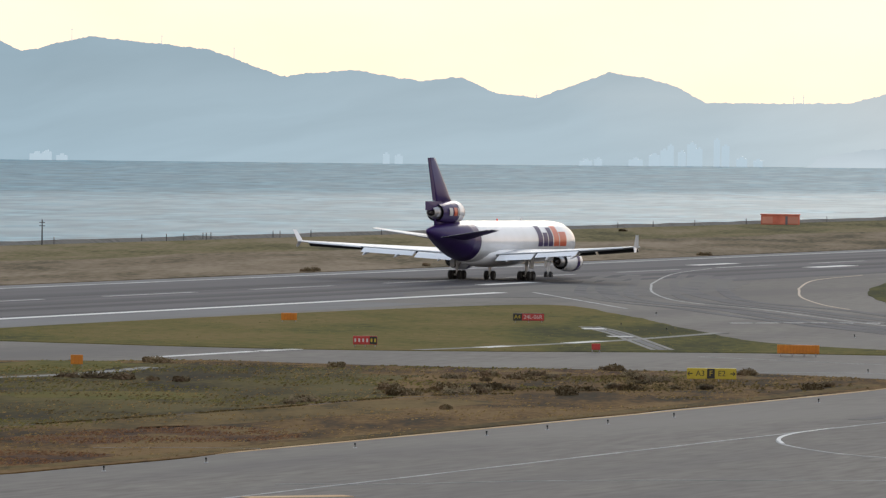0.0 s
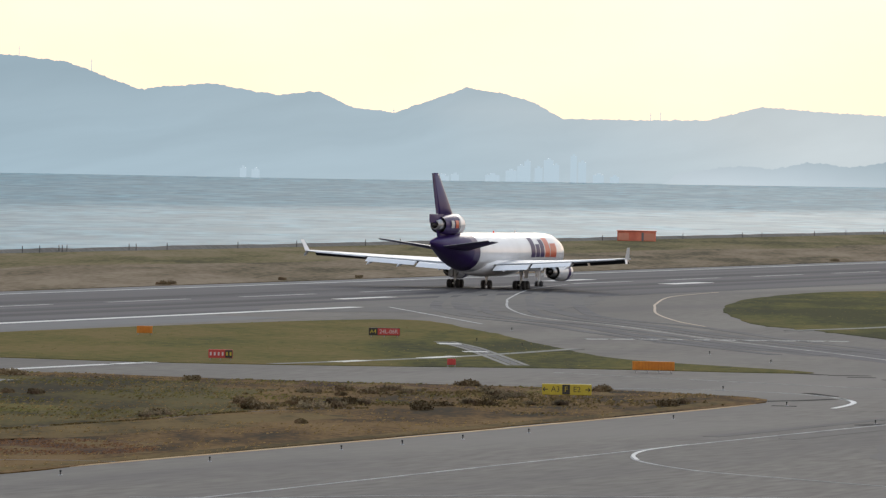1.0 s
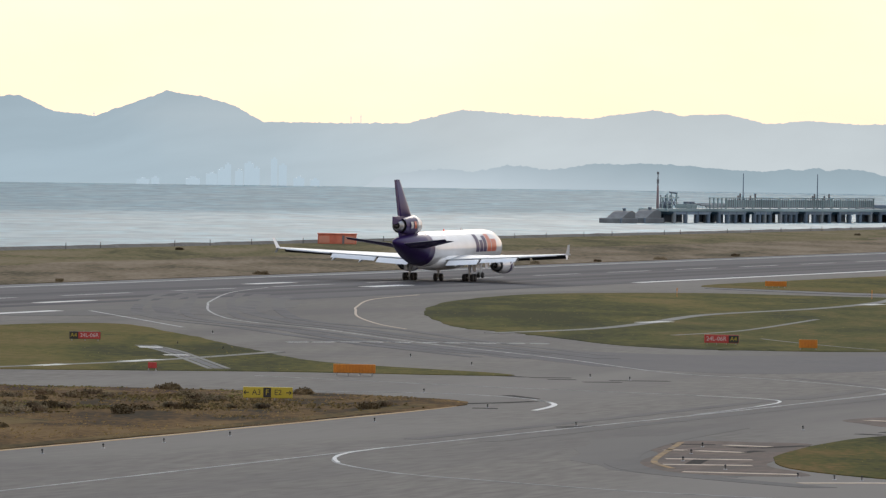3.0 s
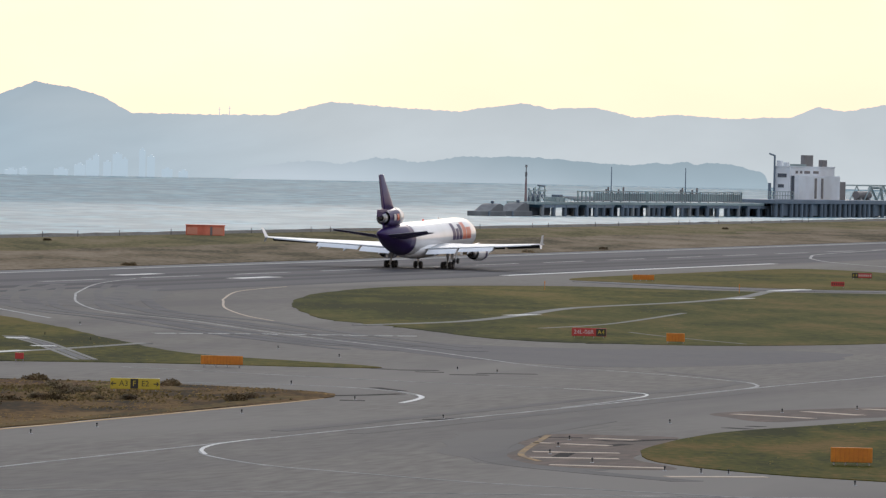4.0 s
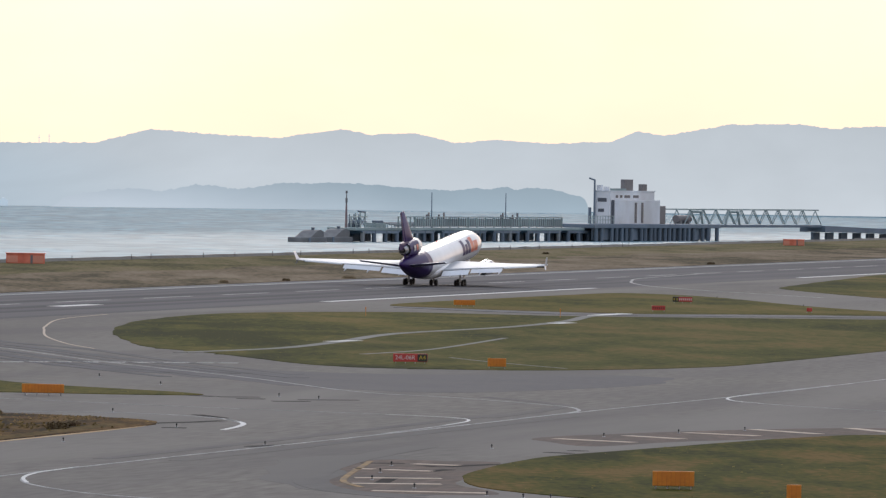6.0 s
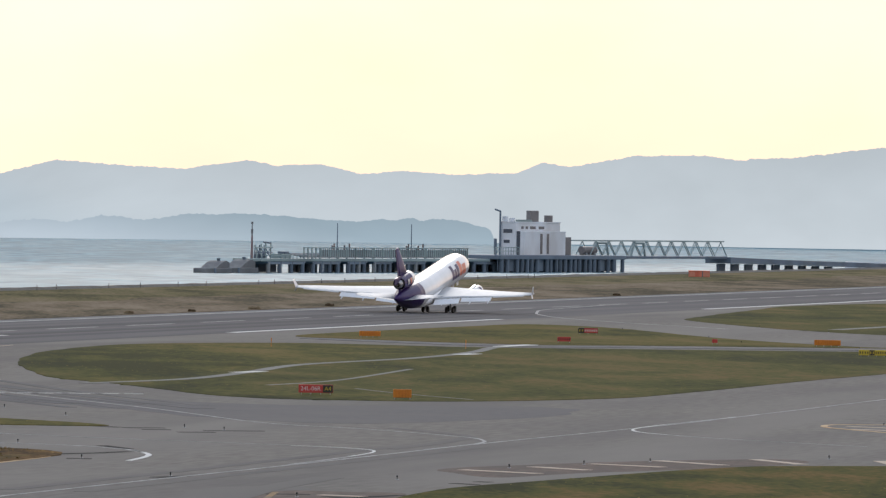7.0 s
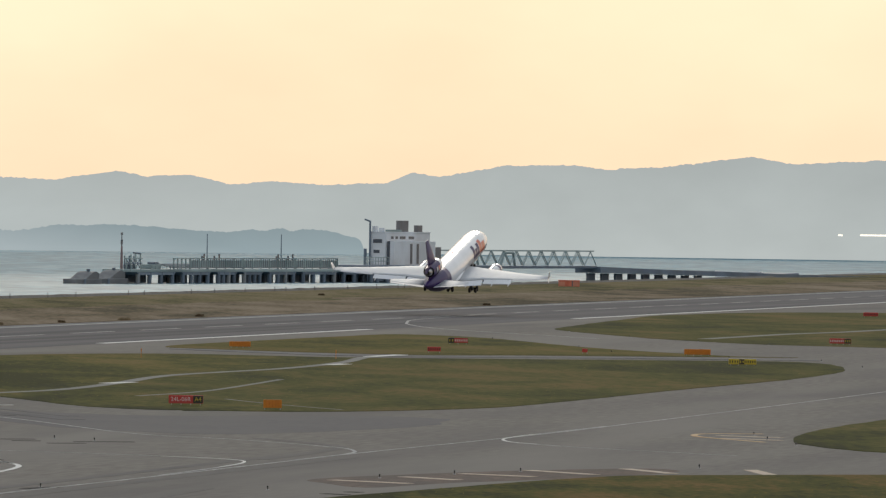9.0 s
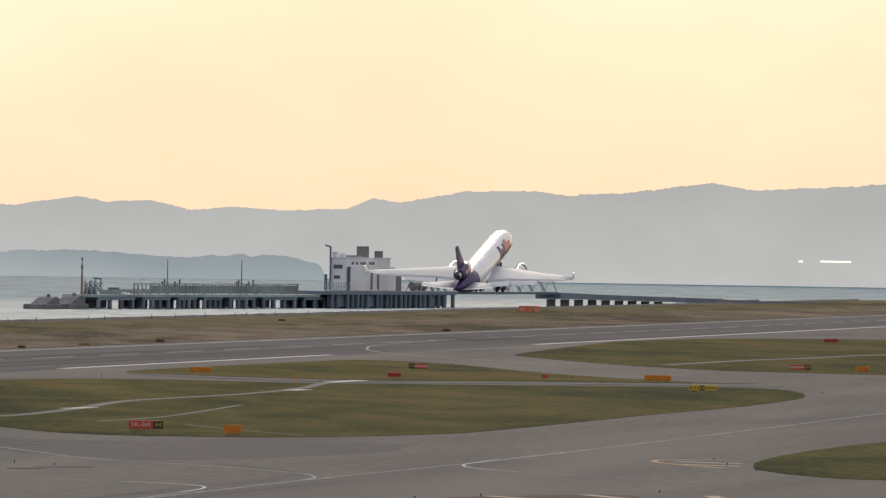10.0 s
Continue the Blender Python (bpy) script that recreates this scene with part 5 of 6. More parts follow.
# ---- far shore and mountains
def hills(name, profile, ridge_fn, base_fn, mat, label, rough, deep=60.0):
    """A ridge bent round the eye: heights by compass angle (degrees left of +Y), with a sloping face and a back."""
    az = sorted(p[0] for p in profile)
    prof = sorted(profile)
    bm = bmesh.new()
    rings = []
    n = int((az[-1] - az[0]) / 0.015)
    for i in range(n + 1):
        a = az[0] + (az[-1] - az[0]) * i / n
        h = float(np.interp(a, [p[0] for p in prof], [p[1] for p in prof]))
        h += rough * (0.5 * noise.noise((a * 2.2, 0, 5)) + 0.5 * noise.noise((a * 7, 0, 9)) + 0.55 * noise.noise((a * 19, 0, 2)) + 0.45 * noise.noise((a * 47, 0, 4)) + 0.25 * noise.noise((a * 110, 0, 6)))
        s, c = -math.sin(radians(a)), math.cos(radians(a))
        rb, radius = base_fn(a), ridge_fn(a)
        ring = [(s * rb, c * rb, SEA - 1)]
        for f in (0.35, 0.7):
            r = rb + (radius - rb) * f
            ring.append((s * r, c * r, SEA + (h - SEA) * f * 0.8 + noise.noise((a * 9, f * 7, 1)) * rough))
        ring += [(s * radius, c * radius, h), (s * (radius + 12), c * (radius + 12), SEA - 1)]
        rings.append(ring)
    loft(bm, rings, close=False, cap=False)
    return tagged(part(name, bm, mat, smooth=True), label, "mountains", kind="structure")


SKYLINE = [(30, 66), (26, 70), (23.82, 79), (23.64, 71), (23.09, 82), (22.69, 78.5), (22.14, 74), (21.55, 56), (20.99, 61), (20.42, 53.4), (20.1, 56.5), (19.83, 46), (19.49, 43), (18.92, 61), (18.6, 57), (18.38, 52), (18.14, 40.5), (17.46, 41), (17.0, 41.5), (16.54, 51.3),
           (16.0, 48.4), (15.53, 46.6), (15.02, 53.3), (14.78, 50), (14.42, 51.3), (14.1, 44.8), (13.81, 48), (13.4, 45.8), (12.86, 47), (12.65, 55.2), (12.43, 52.4), (11.9, 60.8), (11.33, 61.6), (11.1, 59), (10.6, 61.6), (9.93, 69.4), (9.55, 64.3), (8.54, 70), (6, 74), (2, 60)]
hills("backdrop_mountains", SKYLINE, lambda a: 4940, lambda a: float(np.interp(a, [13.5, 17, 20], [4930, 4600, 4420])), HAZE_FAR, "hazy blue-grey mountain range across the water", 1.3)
HEADLAND = [(17.35, -2), (17.2, 6), (17.02, 8.4), (16.86, 10.2), (16.72, 10.9), (16.59, 10.4), (16.45, 9.4), (16.34, 11.2), (16.18, 14.2), (16.0, 13.4), (15.85, 11.4), (15.76, 12.3), (15.63, 13.7), (15.49, 16.3), (15.31, 15.3), (15.11, 16.8), (14.97, 16.1), (14.77, 16.1), (14.63, 14.5), (14.5, 14.1), (14.3, 13.0),
            (14.09, 12.4), (13.96, 14.9), (13.84, 14.2), (13.69, 15.7), (13.62, 13.8), (13.51, 15.2), (13.33, 14.9), (13.21, 12.4), (13.1, 9.8), (13.05, 7.2), (13.03, 1.8), (13.01, -2)]
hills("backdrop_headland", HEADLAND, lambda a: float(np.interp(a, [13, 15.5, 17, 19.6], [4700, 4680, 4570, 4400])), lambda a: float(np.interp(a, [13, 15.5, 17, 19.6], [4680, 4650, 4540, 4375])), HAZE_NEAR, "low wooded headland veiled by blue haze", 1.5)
# pale harbour buildings on the far shore, the haze over them painted in as glow
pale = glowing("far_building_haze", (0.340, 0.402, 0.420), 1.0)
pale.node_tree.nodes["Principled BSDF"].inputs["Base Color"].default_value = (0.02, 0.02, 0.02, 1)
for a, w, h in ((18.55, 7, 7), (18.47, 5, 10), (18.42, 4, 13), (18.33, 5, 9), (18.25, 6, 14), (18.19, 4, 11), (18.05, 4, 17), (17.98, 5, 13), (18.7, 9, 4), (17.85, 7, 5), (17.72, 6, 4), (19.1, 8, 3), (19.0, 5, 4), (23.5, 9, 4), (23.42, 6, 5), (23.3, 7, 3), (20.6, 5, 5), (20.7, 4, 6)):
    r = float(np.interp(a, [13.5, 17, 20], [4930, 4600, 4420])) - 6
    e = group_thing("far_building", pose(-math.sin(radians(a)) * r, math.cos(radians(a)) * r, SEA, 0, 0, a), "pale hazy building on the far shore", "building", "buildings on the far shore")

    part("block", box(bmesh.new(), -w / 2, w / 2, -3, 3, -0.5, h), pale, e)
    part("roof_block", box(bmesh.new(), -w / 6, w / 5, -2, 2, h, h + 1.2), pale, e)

# a long roof on the far slope, its low-sun glint put in as glow
glint = glowing("painted_roof_glint", (1.0, 0.88, 0.70), 1.0)
for a, w, z in ((8.93, 21, 16.2), (9.21, 3, 16.0)):
    e = group_thing("far_roof", pose(-math.sin(radians(a)) * 4880, math.cos(radians(a)) * 4880, z, 0, 0, a), "roof far up the hillside with a painted glowing sun glint", "roof", "buildings on the far shore")
    part("roof", box(bmesh.new(), -w / 2, w / 2, -2, 70, -0.5, 0.6), glint, e)

# lattice masts on the far ridge, in the same painted haze glow
for a, z, h in ((23.23, 79, 9), (22.51, 76, 8), (17.36, 41, 6), (17.44, 41, 5), (21.93, 69, 7), (19.5, 43, 3)):
    e = group_thing("ridge_mast", pose(-math.sin(radians(a)) * 4938, math.cos(radians(a)) * 4938, z - 3, 0, 0, a), "thin hazy mast on the far ridge", "mast", "masts on the far ridge")
    part("pole", rod(bmesh.new(), (0, 0, 0), (0, 0, h + 3), 0.35, 5, 0.15), pale, e)
    part("crossarm", box(bmesh.new(), -0.8, 0.8, -0.2, 0.2, h + 1.2, h + 1.5), pale, e)


# ---- three-engined cargo jet. Local axes: x ahead, y to its left, z up; origin on the ground under the main wheels
jet = group_thing("cargo_jet", pose(RUNWAY, 969, 0, 0, 0, 90), "white three-engined cargo jet, purple tail, wheels and flaps down", "aircraft")
SEGS = 40
STATIONS = [(33.4, 0.06, 4.95), (33.1, 0.60, 4.97), (32.4, 1.25, 5.05), (31.2, 1.85, 5.18), (29.4, 2.45, 5.35), (27.0, 2.85, 5.48), (23.5, 3.0, 5.52), (18.0, 3.01, 5.5), (8.0, 3.01, 5.5), (-2.0, 3.01, 5.5), (-8.0, 3.01, 5.5),
            (-12.0, 2.93, 5.58), (-15.0, 2.70, 5.78), (-18.0, 2.30, 6.08), (-21.0, 1.75, 6.42), (-24.0, 1.10, 6.75), (-26.4, 0.45, 7.0), (-27.0, 0.08, 7.05)]


def hull_at(x):
    xs = [-s[0] for s in STATIONS]
    return float(np.interp(-x, xs, [s[1] for s in STATIONS])), float(np.interp(-x, xs, [s[2] for s in STATIONS]))


def hull(x0, x1, grow=0.0, a0=0.0, a1=360.0, n=SEGS):
    """Rings of the fuselage skin between two stations, angles from the left side over the top."""
    cuts = sorted({x0, x1, *[s[0] for s in STATIONS if x1 < s[0] < x0], *np.linspace(x1, x0, 5).tolist()}, reverse=True)
    rings = []
    full = abs(a1 - a0 - 360) < 1e-6
    for x in cuts:
        r, zc = hull_at(x)
        r += grow
        rings.append([(x, r * math.cos(radians(a0 + (a1 - a0) * i / n)), zc + r * math.sin(radians(a0 + (a1 - a0) * i / n))) for i in range(n if full else n + 1)])
    return rings


bm = bmesh.new()
loft(bm, hull(33.4, -12.4))
fuselage = part("fuselage", bm, M["white"], jet, "glossy white fuselage", smooth=True)
bm = bmesh.new()
loft(bm, hull(-12.4, -27.0))
tail = part("tail_cone", bm, M["purple"], jet, "purple tail cone", smooth=True)


def skin_patch(name, x0, x1, z0, z1, side, mat, parent):
    """A painted mark that follows the fuselage's side."""
    r, zc = hull_at((x0 + x1) / 2)
    lo, hi = math.degrees(math.asin(max(-1, min(1, (z0 - zc) / r)))), math.degrees(math.asin(max(-1, min(1, (z1 - zc) / r))))
    a0, a1 = (lo, hi) if side > 0 else (180 - lo, 180 - hi)
    bm = bmesh.new()
    loft(bm, hull(x1, x0, 0.02, a0, a1, 8), close=False, cap=False)
    return part(name, bm, M[mat], parent, smooth=True)


# plain coloured shapes where the operator's mark stands
for side in (1, -1):
    s = side
    for x0, x1, z0, z1, mat in ((11.6, 13.6, 4.8, 7.75, "purple"), (13.95, 15.8, 4.8, 6.8, "purple"), (16.1, 18.0, 4.8, 7.5, "purple"), (18.4, 20.7, 4.8, 7.75, "orange_livery"), (21.0, 24.0, 4.8, 6.9, "orange_livery")):
        if s > 0:
            # on the left side the mark reads from the nose backwards
            x0, x1 = 33.0 - x1, 33.0 - x0
        skin_patch("livery_shape", x0, x1, z0, z1, s, mat, fuselage)
    skin_patch("cockpit_window", 29.8, 31.0, 6.0, 6.45, s, "dark", fuselage)
    skin_patch("cheat_line", -12.0, 26.0, 3.55, 3.62, s, "grey_wing", fuselage)
part("beacon", rod(bmesh.new(), (2, 0, 8.48), (2, 0, 8.8), 0.16, 8, 0.08), M["red_lens"], fuselage, "red beacon lens")
part("antenna", box(bmesh.new(), 12.0, 12.7, -0.03, 0.03, 8.45, 8.85), M["white"], fuselage)
# belly fairing between the wings
bm = bmesh.new()
rings = []
for x, w, d in ((11, 0.3, 0.1), (8.5, 2.6, 0.55), (4, 3.25, 0.8), (-4, 3.25, 0.8), (-8, 2.6, 0.5), (-10.5, 0.4, 0.1)):
    rings.append([(x, w * math.cos(radians(a)), 3.5 + (d + 0.9) * math.sin(radians(a))) for a in range(0, 360, 15)])
loft(bm, rings)
part("belly_fairing", bm, M["white"], jet, smooth=True)


def aerofoil(x_le, x_te, y, z, thick, twist=0.0):
    c = x_le - x_te
    up = [(0.0, 0.0), (0.02, 0.4), (0.08, 0.75), (0.2, 1.0), (0.4, 0.95), (0.65, 0.6), (0.85, 0.28), (1.0, 0.03)]
    pts = [(x_le - f * c, y, z + h * thick * 0.55 - f * twist) for f, h in up]
    pts += [(x_le - f * c, y, z - h * thick * 0.45 - f * twist) for f, h in reversed(up[1:])]
    return pts


WING = [(2.0, 9.4, -6.2, 3.65, 1.35), (9.0, 4.0, -6.4, 4.05, 0.85), (17.0, -2.6, -9.2, 4.55, 0.55), (25.5, -8.9, -11.7, 5.15, 0.26)]   # y, leading x, trailing x, z, thickness


def wing_at(y):
    ys = [w[0] for w in WING]
    return [float(np.interp(y, ys, [w[k] for w in WING])) for k in (1, 2, 3, 4)]


def flap(y0, y1, chord, drop, tilt):
    """A slotted flap, lowered behind the trailing edge."""
    rings = []
    for y in np.linspace(y0, y1, 4):
        le, te, z, t = wing_at(y)
        x0, z0 = te + chord * 0.12, z - 0.15 - drop * 0.35
        pts = []
        for f, h in ((0, 0), (0.1, 0.16), (0.4, 0.18), (1.0, 0.02), (0.4, -0.05), (0.1, -0.1)):
            pts.append((x0 - f * chord * math.cos(tilt), y, z0 - f * chord * math.sin(tilt) + h))
        rings.append(pts)
    bm = bmesh.new()
    loft(bm, rings)
    return bm


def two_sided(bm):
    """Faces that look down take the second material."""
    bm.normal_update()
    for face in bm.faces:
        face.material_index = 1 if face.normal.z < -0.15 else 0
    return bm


def mirrored(bm, side):
    if side < 0:
        bmesh.ops.scale(bm, vec=(1, -1, 1), verts=bm.verts)
        bmesh.ops.reverse_faces(bm, faces=bm.faces)
    return bm


def spun(profile, n=28):
    """A body of revolution about x: (x, radius) pairs."""
    bm = bmesh.new()
    loft(bm, [[(x, r * math.cos(2 * math.pi * i / n), r * math.sin(2 * math.pi * i / n)) for i in range(n)] for x, r in profile], cap=False)
    return bm


def engine(name, at, cowl_mat, label, long=1.0, fat=1.0):
    fatten = Matrix.Diagonal((1, fat, fat, 1))
    e = part(name, spun([(-3.3 * long, 1.14), (-1.0, 1.42), (1.6 * long, 1.46), (2.7 * long, 1.36), (3.05 * long, 1.24), (2.9 * long, 1.12), (1.8 * long, 1.1)]), M[cowl_mat], jet, label, True, at @ fatten)
    part("intake_lip", spun([(2.5 * long, 1.385), (2.9 * long, 1.325), (3.09 * long, 1.235), (2.95 * long, 1.115)]), M["steel"], e, "bare metal intake lip", True)
    part("fan", spun([(1.8 * long, 1.1), (1.85 * long, 0.4), (2.3 * long, 0.05)]), M["hot"], e, "", True)
    part("fan_duct", spun([(-3.29 * long, 1.13), (-3.0 * long, 1.06), (-1.0, 1.0), (-0.95, 0.6)]), M["dark"], e, "", True)
    part("core_cowl", spun([(-1.5, 0.92), (-3.4 * long, 0.86), (-4.7 * long, 0.58), (-4.62 * long, 0.5), (-3.6 * long, 0.46)]), M["steel"], e, "bare metal core cowl", True)
    part("exhaust_cone", spun([(-3.5 * long, 0.42), (-4.6 * long, 0.32), (-5.4 * long, 0.03)]), M["hot"], e, "", True)
    return e


wings, elevators = [], []
for side in (1, -1):
    bm = bmesh.new()
    ys = [2.0, 5.0, 9.0, 13.0, 17.0, 21.5, 25.5]
    loft(bm, [aerofoil(wing_at(y)[0], wing_at(y)[1], y, wing_at(y)[2], wing_at(y)[3]) for y in ys])
    # downward faces take a darker grey that carries the shade under the wing
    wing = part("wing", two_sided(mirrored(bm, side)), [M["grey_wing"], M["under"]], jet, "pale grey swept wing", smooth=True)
    wings.append((wing, side))
    part("inboard_flap", mirrored(flap(3.4, 8.9, 2.3, 0.0, radians(20)), side), M["white"], wing, "lowered white flap")
    part("outboard_flap", mirrored(flap(9.3, 16.3, 1.7, 0.0, radians(20)), side), M["white"], wing, "lowered white flap")
    part("aileron", mirrored(flap(16.7, 23.8, 0.7, -0.25, radians(2)), side), M["grey_wing"], wing)
    for y in (5.2, 11.5, 15.8):
        le, te, z, t = wing_at(y)
        bm = bmesh.new()
        loft(bm, [[(x, y + w * math.cos(radians(a)), zz + h * math.sin(radians(a))) for a in range(0, 360, 45)] for x, w, h, zz in ((te + 2.6, 0.05, 0.05, z - 0.25), (te + 1.2, 0.22, 0.3, z - 0.42), (te - 0.9, 0.2, 0.3, z - 0.75), (te - 2.2, 0.04, 0.06, z - 1.1))])
        part("flap_fairing", mirrored(bm, side), M["white"], wing, smooth=True)
    for y0, y1 in ((3.2, 7.0), (9.6, 16.5), (17.0, 25.0)):
        bm = bmesh.new()
        rings = []
        for y in (y0, y1):
            le, te, z, t = wing_at(y)
            rings.append([(le + 0.6, y, z - 0.66), (le + 0.45, y, z - 0.2), (le - 0.25, y, z + t * 0.28), (le - 0.3, y, z + t * 0.2), (le + 0.3, y, z - 0.5)])
        loft(bm, rings)
        mirrored(bm, side)
        bm.normal_update()
        # rearward faces are coloured near black for the shade behind the slat
        for face in bm.faces:
            face.material_index = 1 if face.normal.x < -0.1 else 0
        part("slat", bm, [M["steel"], M["dark"]], wing, "bare metal leading-edge slat, shade painted dark behind")
    le, te, z, t = wing_at(25.5)
    bm = bmesh.new()
    loft(bm, [[(a - f * (a - b), 25.5 + dy + (0.05 if k in (1, 2) else -0.02), z + dz) for k, f in enumerate((0, 0.3, 0.7, 1.0, 0.7, 0.3))] for a, b, dy, dz in ((le - 0.6, te, 0.0, 0.0), (le - 1.5, te - 0.35, 0.32, 1.05), (le - 2.1, te - 0.65, 0.52, 1.7))])
    part("winglet", mirrored(bm, side), M["white"], wing, "upturned white winglet")
    bm = bmesh.new()
    loft(bm, [[(a - f * (a - b), 25.45 + dy, z + dz) for f in (0, 0.5, 1.0)] + [(a - 0.5 * (a - b), 25.53 + dy, z + dz)] for a, b, dy, dz in ((le - 1.2, te, 0.0, 0.0), (le - 2.0, te - 0.2, 0.2, -0.75))])
    part("lower_winglet", mirrored(bm, side), M["white"], wing)
    part("tip_light", rod(bmesh.new(), (le - 0.2, side * 25.5, z), (le - 0.5, side * 25.6, z), 0.09, 6), M["sign_white"], wing)
    # under-wing engine on its pylon
    e = engine("engine", pose(9.4, side * 8.3, 2.72), "white", "white under-wing engine with bare metal exhaust")
    bm = bmesh.new()
    loft(bm, [[(1.8, y, 1.38), (-3.0, y, 1.0), (-5.2, y, 1.12), (-4.0, y, 1.55), (0.5, y, 1.75)] for y in (-0.2, 0.2)])
    part("pylon", bm, M["white"], e)
    part("livery_shape", spun([(0.3, 1.475), (1.4, 1.485)], 28), M["purple"], e)
    # tailplane
    bm = bmesh.new()
    loft(bm, [aerofoil(a, b, y, z, t) for y, a, b, z, t in ((0.6, -14.2, -22.6, 6.25, 0.75), (4.5, -18.0, -24.0, 6.8, 0.5), (9.0, -22.2, -25.2, 7.45, 0.22))])
    for v in bm.verts:
        v.co.z -= (v.co.x + 20) * 0.045 + 0.3     # trimmed nose down
    tp = part("tailplane", two_sided(mirrored(bm, side)), [M["grey_wing"], M["purple"]], jet, "swept tailplane, pale above and purple below", smooth=True)
    bm = bmesh.new()
    loft(bm, [[(a, y, z + 0.05), (b, y, z + 0.02), (b, y, z - 0.02), (a, y, z - 0.05)] for y, a, b, z in ((1.2, -22.5, -24.6, 6.31), (8.7, -24.95, -26.1, 7.37))])
    for v in bm.verts:
        v.co.z -= (v.co.x + 20) * 0.045 + 0.3
    elevator = part("elevator", two_sided(mirrored(bm, side)), [M["grey_wing"], M["purple"]], tp, "elevator, pale above and purple below")
    hinge_in, hinge_out = (Vector((x, side * y, z - (x + 20) * 0.045 - 0.3)) for x, y, z in ((-22.75, 2.0, 6.42), (-24.9, 8.6, 7.36)))
    elevators.append((elevator, hinge_in, (hinge_out - hinge_in) * side))

# tail engine through the root of the fin
te_ob = engine("tail_engine", pose(-19.4, 0, 9.7), "purple", "purple tail engine with bare metal exhaust", 1.32, 1.12)
part("nose_cowl", spun([(1.2, 1.49), (3.0, 1.46), (3.75, 1.30)]), M["white"], te_ob, "white intake cowl", True)
for side in (1, -1):
    for k, (x0, x1, mat) in enumerate(((-2.6, -1.2, "sign_white"), (-0.9, 0.4, "orange_livery"), (0.6, 1.1, "sign_white"))):
        bm = bmesh.new()
        rr = 1.47 if x1 > 0 else 1.40
        loft(bm, [[(x, side * rr * math.cos(radians(a)), rr * math.sin(radians(a))) for a in range(-18, 25, 6)] for x in (x0, x1)], close=False, cap=False)
        part("livery_shape", bm, M[mat], te_ob, smooth=True)
bm = bmesh.new()
loft(bm, [[(x, z, zz) for x, y, z in aerofoil(a, b, 0, 0, t)] for zz, a, b, t in ((6.2, -11.0, -23.4, 1.9), (8.2, -13.6, -24.2, 1.3), (9.4, -15.0, -24.6, 1.2))])
part("fin_base", bm, M["purple"], jet, "purple pylon under the tail engine", smooth=True)
bm = bmesh.new()
loft(bm, [[(x, z, zz) for x, y, z in aerofoil(a, b, 0, 0, t)] for zz, a, b, t in ((9.8, -15.9, -23.6, 1.25), (12.0, -18.4, -24.0, 0.80), (17.4, -24.5, -26.3, 0.30))])
fin = part("fin", bm, M["purple"], jet, "tall purple swept fin", smooth=True)
bm = bmesh.new()
loft(bm, [[(a, -w, zz), (b, -0.03, zz), (b, 0.03, zz), (a, w, zz)] for zz, a, b, w in ((11.3, -23.85, -24.8, 0.10), (17.35, -26.25, -27.1, 0.06))])
part("rudder", bm, M["purple"], fin)
bm = bmesh.new()
loft(bm, [[(a, -w, zz), (b, -0.05, zz), (b, 0.05, zz), (a, w, zz)] for zz, a, b, w in ((10.0, -22.5, -27.7, 0.6), (11.25, -22.5, -27.7, 0.42))])
part("lower_rudder", bm, M["purple"], fin)
bm = bmesh.new()
loft(bm, [[(a, -w, zz), (b, -w, zz), (b, w, zz), (a, w, zz)] for zz, a, b, w in ((12.4, -18.8, -19.05, 0.15), (17.3, -24.32, -24.6, 0.09))])
part("leading_edge", bm, M["steel"], fin, "bare metal leading edge")

# landing gear
def wheel_mesh(r, w):
    n = 20
    prof = [(-w / 2, r * 0.55), (-w / 2, r * 0.86), (-w * 0.32, r), (w * 0.32, r), (w / 2, r * 0.86), (w / 2, r * 0.55)]
    bm = bmesh.new()
    loft(bm, [[(q * math.cos(2 * math.pi * i / n), y, q * math.sin(2 * math.pi * i / n)) for i in range(n)] for y, q in prof], cap=False)
    return mesh_of(bm, "tyre", M["tyre"], True), mesh_of(rod(bmesh.new(), (0, -w * 0.42, 0), (0, w * 0.42, 0), r * 0.56, 14), "hub", M["wheel_hub"])


tyre, hub = wheel_mesh(0.66, 0.5)
small_tyre, small_hub = wheel_mesh(0.51, 0.38)


gears = []


def gear(x, y, wheels, top, tyre_me, hub_me, r, label):
    strut = part("landing_gear", rod(rod(bmesh.new(), (x, y, r), (x, y, top), 0.2, 10), (x, y, top * 0.55), (x, y, top), 0.28, 10), M["white"], jet, label)
    if len(wheels) > 2:
        part("bogie_beam", box(bmesh.new(), x - 0.9, x + 0.9, y - 0.14, y + 0.14, r - 0.12, r + 0.14, 0.03), M["steel"], strut)
    part("axle", rod(bmesh.new(), (x, y - 0.7, r), (x, y + 0.7, r), 0.09, 8), M["steel"], strut)
    part("drag_brace", rod(bmesh.new(), (x, y, r + 0.8), (x + 1.6, y * 0.86, top), 0.11, 8), M["steel"], strut)
    for dx, dy in wheels:
        t = share("tyre", tyre_me, strut, pose(x + dx, y + dy, r))
        share("hub", hub_me, strut, pose(x + dx, y + dy, r))
    gears.append(strut)
    return strut


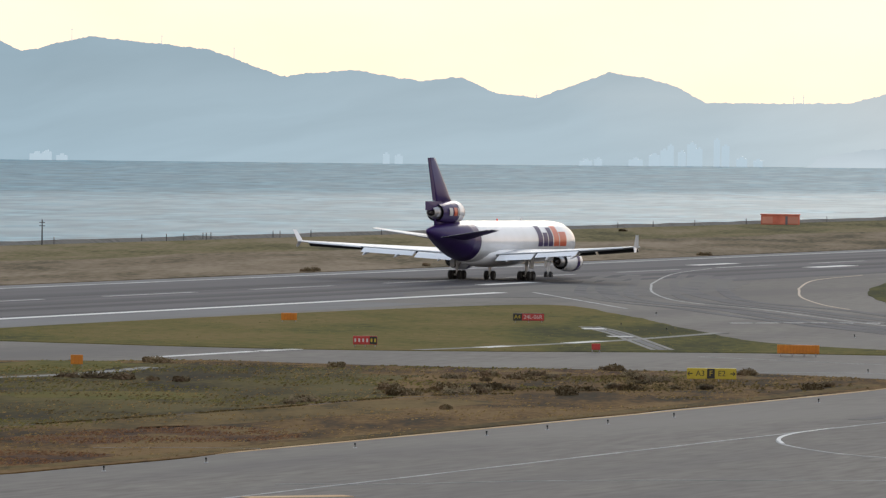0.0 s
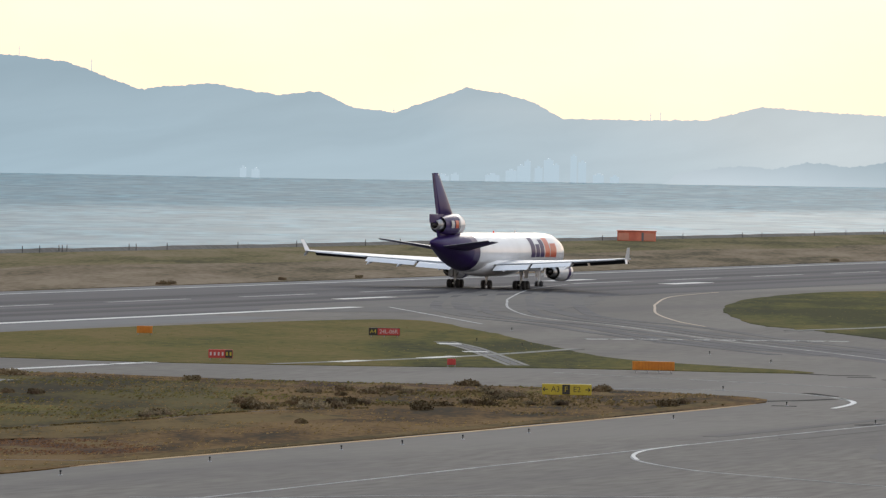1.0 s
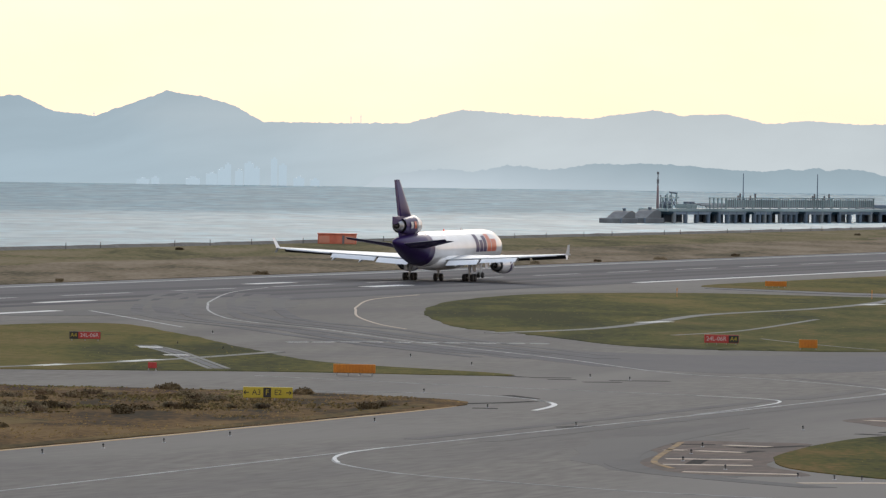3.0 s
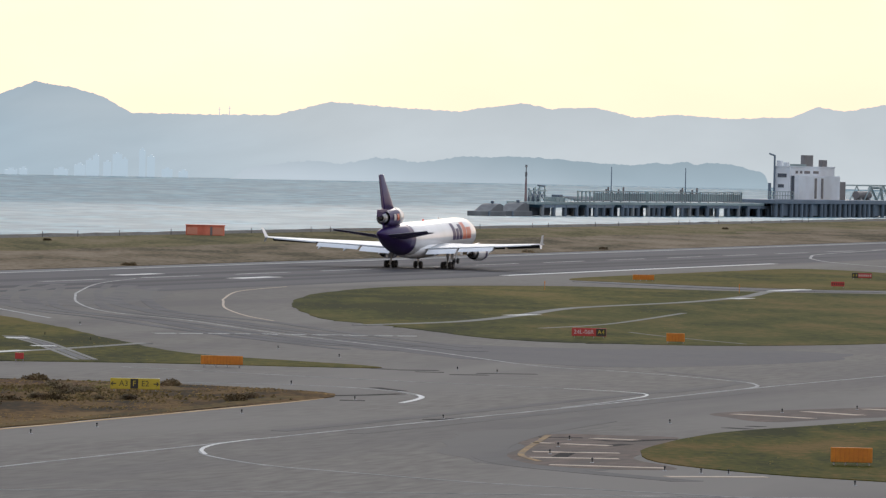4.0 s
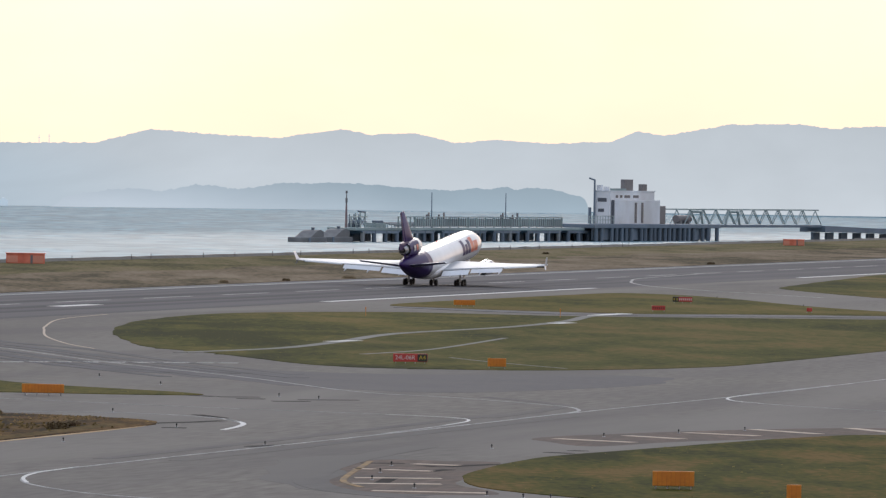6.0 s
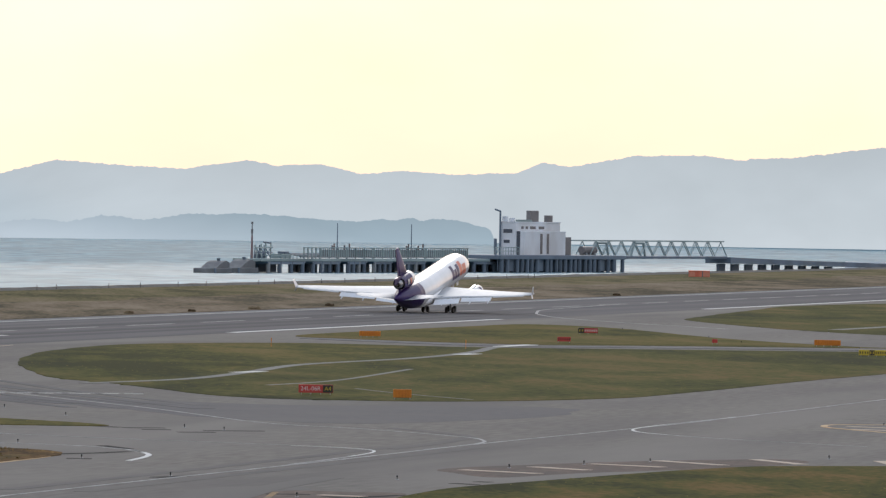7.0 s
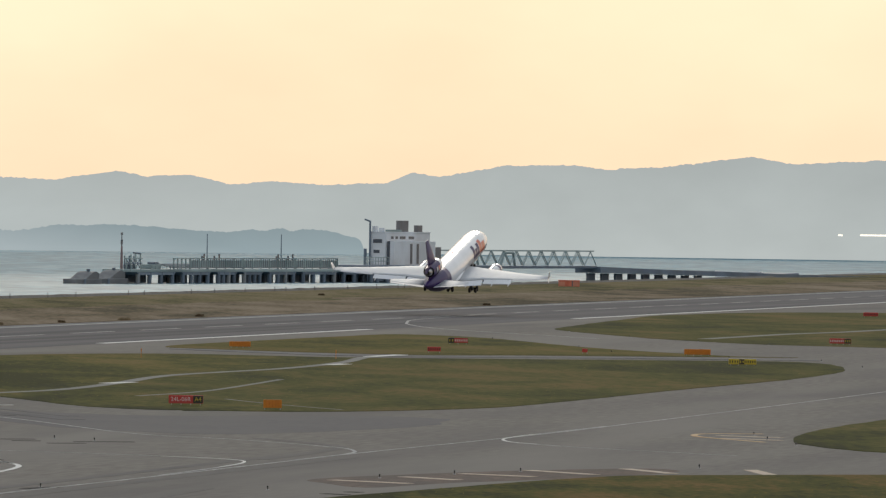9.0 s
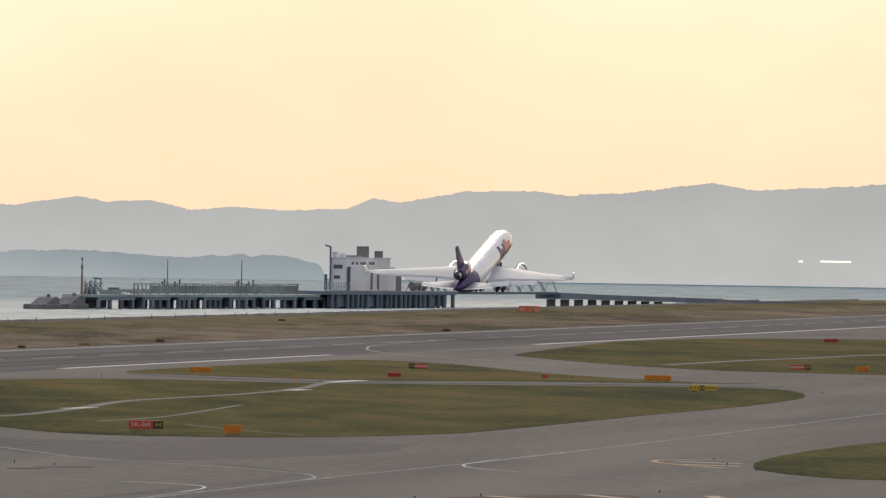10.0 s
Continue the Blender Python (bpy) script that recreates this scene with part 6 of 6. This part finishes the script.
four = [(-0.82, -0.69), (-0.82, 0.69), (0.82, -0.69), (0.82, 0.69)]
for side in (1, -1):
    g = gear(0, side * 5.3, four, 3.9, tyre, hub, 0.66, "four-wheel main landing gear")
    part("gear_door", box(bmesh.new(), -0.9, 0.9, side * 6.1 - 0.04, side * 6.1 + 0.04, 1.7, 3.7, 0.02), M["white"], g)
gear(-0.8, 0, [(0, -0.5), (0, 0.5)], 3.0, tyre, hub, 0.66, "twin-wheel centre landing gear")
g = gear(24.6, 0, [(0, -0.36), (0, 0.36)], 3.3, small_tyre, small_hub, 0.51, "twin-wheel nose landing gear")
for side in (1, -1):
    part("gear_door", box(bmesh.new(), 24.9, 26.6, side * 0.7 - 0.03, side * 0.7 + 0.03, 1.6, 2.7, 0.02), M["white"], g)

# the take-off run: seconds, Y, height of the main wheels, sideways drift, nose up, right wing down
RUN = [
    (0.0, 967.6, 0.0, 0.8, -0.45, 0.0), (1.0, 1030.0, 0.0, 1.0, -0.35, 0.1), (2.0, 1095.0, 0.0, 1.15, -0.15, 0.15), (3.5, 1198.6, 0.0, 0.6, 0.85, 0.1), (4.5, 1273.4, 0.0, -0.6, 2.05, 0.1), (5.0, 1311.0, 0.0, -1.25, 3.1, 0.2), (5.5, 1348.8, 0.0, -1.8, 4.25, 0.3),
    (7.0, 1466.6, 0.15, -3.8, 8.6, 0.8), (7.5, 1506.4, 0.9, -4.3, 9.9, 1.4), (8.0, 1546.4, 2.0, -4.7, 10.9, 2.1), (8.5, 1586.0, 3.8, -4.95, 11.4, 2.0), (9.0, 1625.7, 5.8, -5.2, 12.4, 1.6), (9.5, 1665.2, 8.3, -5.4, 13.2, 1.4), (10.0, 1704.3, 11.65, -5.55, 14.1, 1.1),
]


FLEX = [(0.0, 0.0), (4.0, 0.2), (5.5, 1.0), (7.0, 2.6), (8.5, 3.0), (10.0, 3.1)]     # degrees by which lift bends the wings up


DROP = [(0.0, 0.0), (5.5, 0.0), (7.0, 0.0), (7.5, 0.05), (8.0, 0.12), (9.0, 0.2), (10.0, 0.2)]     # metres by which the unloaded legs lengthen


PULL = [(0.0, 0.0), (0.6, 2.0), (1.2, 12.0), (2.0, 15.0), (5.5, 17.0), (6.6, 12.0), (7.2, 2.0), (8.0, 0.0), (10.0, 0.0)]     # degrees by which the elevators are raised


def motions():
    for elevator, hinge, axis in elevators:
        walk(elevator, [(t, Matrix.Translation(hinge) @ Matrix.Rotation(radians(up), 4, axis) @ Matrix.Translation(-hinge)) for t, up in PULL])
    for leg in gears:
        walk(leg, [(t, pose(0, 0, -low)) for t, low in DROP])
    for wing, side in wings:
        walk(wing, [(t, pose(0, side * 3, 3.8, side * bend) @ pose(0, -side * 3, -3.8)) for t, bend in FLEX])
    walk(jet, [(t, pose(RUNWAY + side, y, z, 0, 0, 90) @ pose(0, 0, 0, 0, -up, 0) @ pose(0, 0, 0, roll, 0, 0)) for t, y, z, side, up, roll in RUN])


motions()
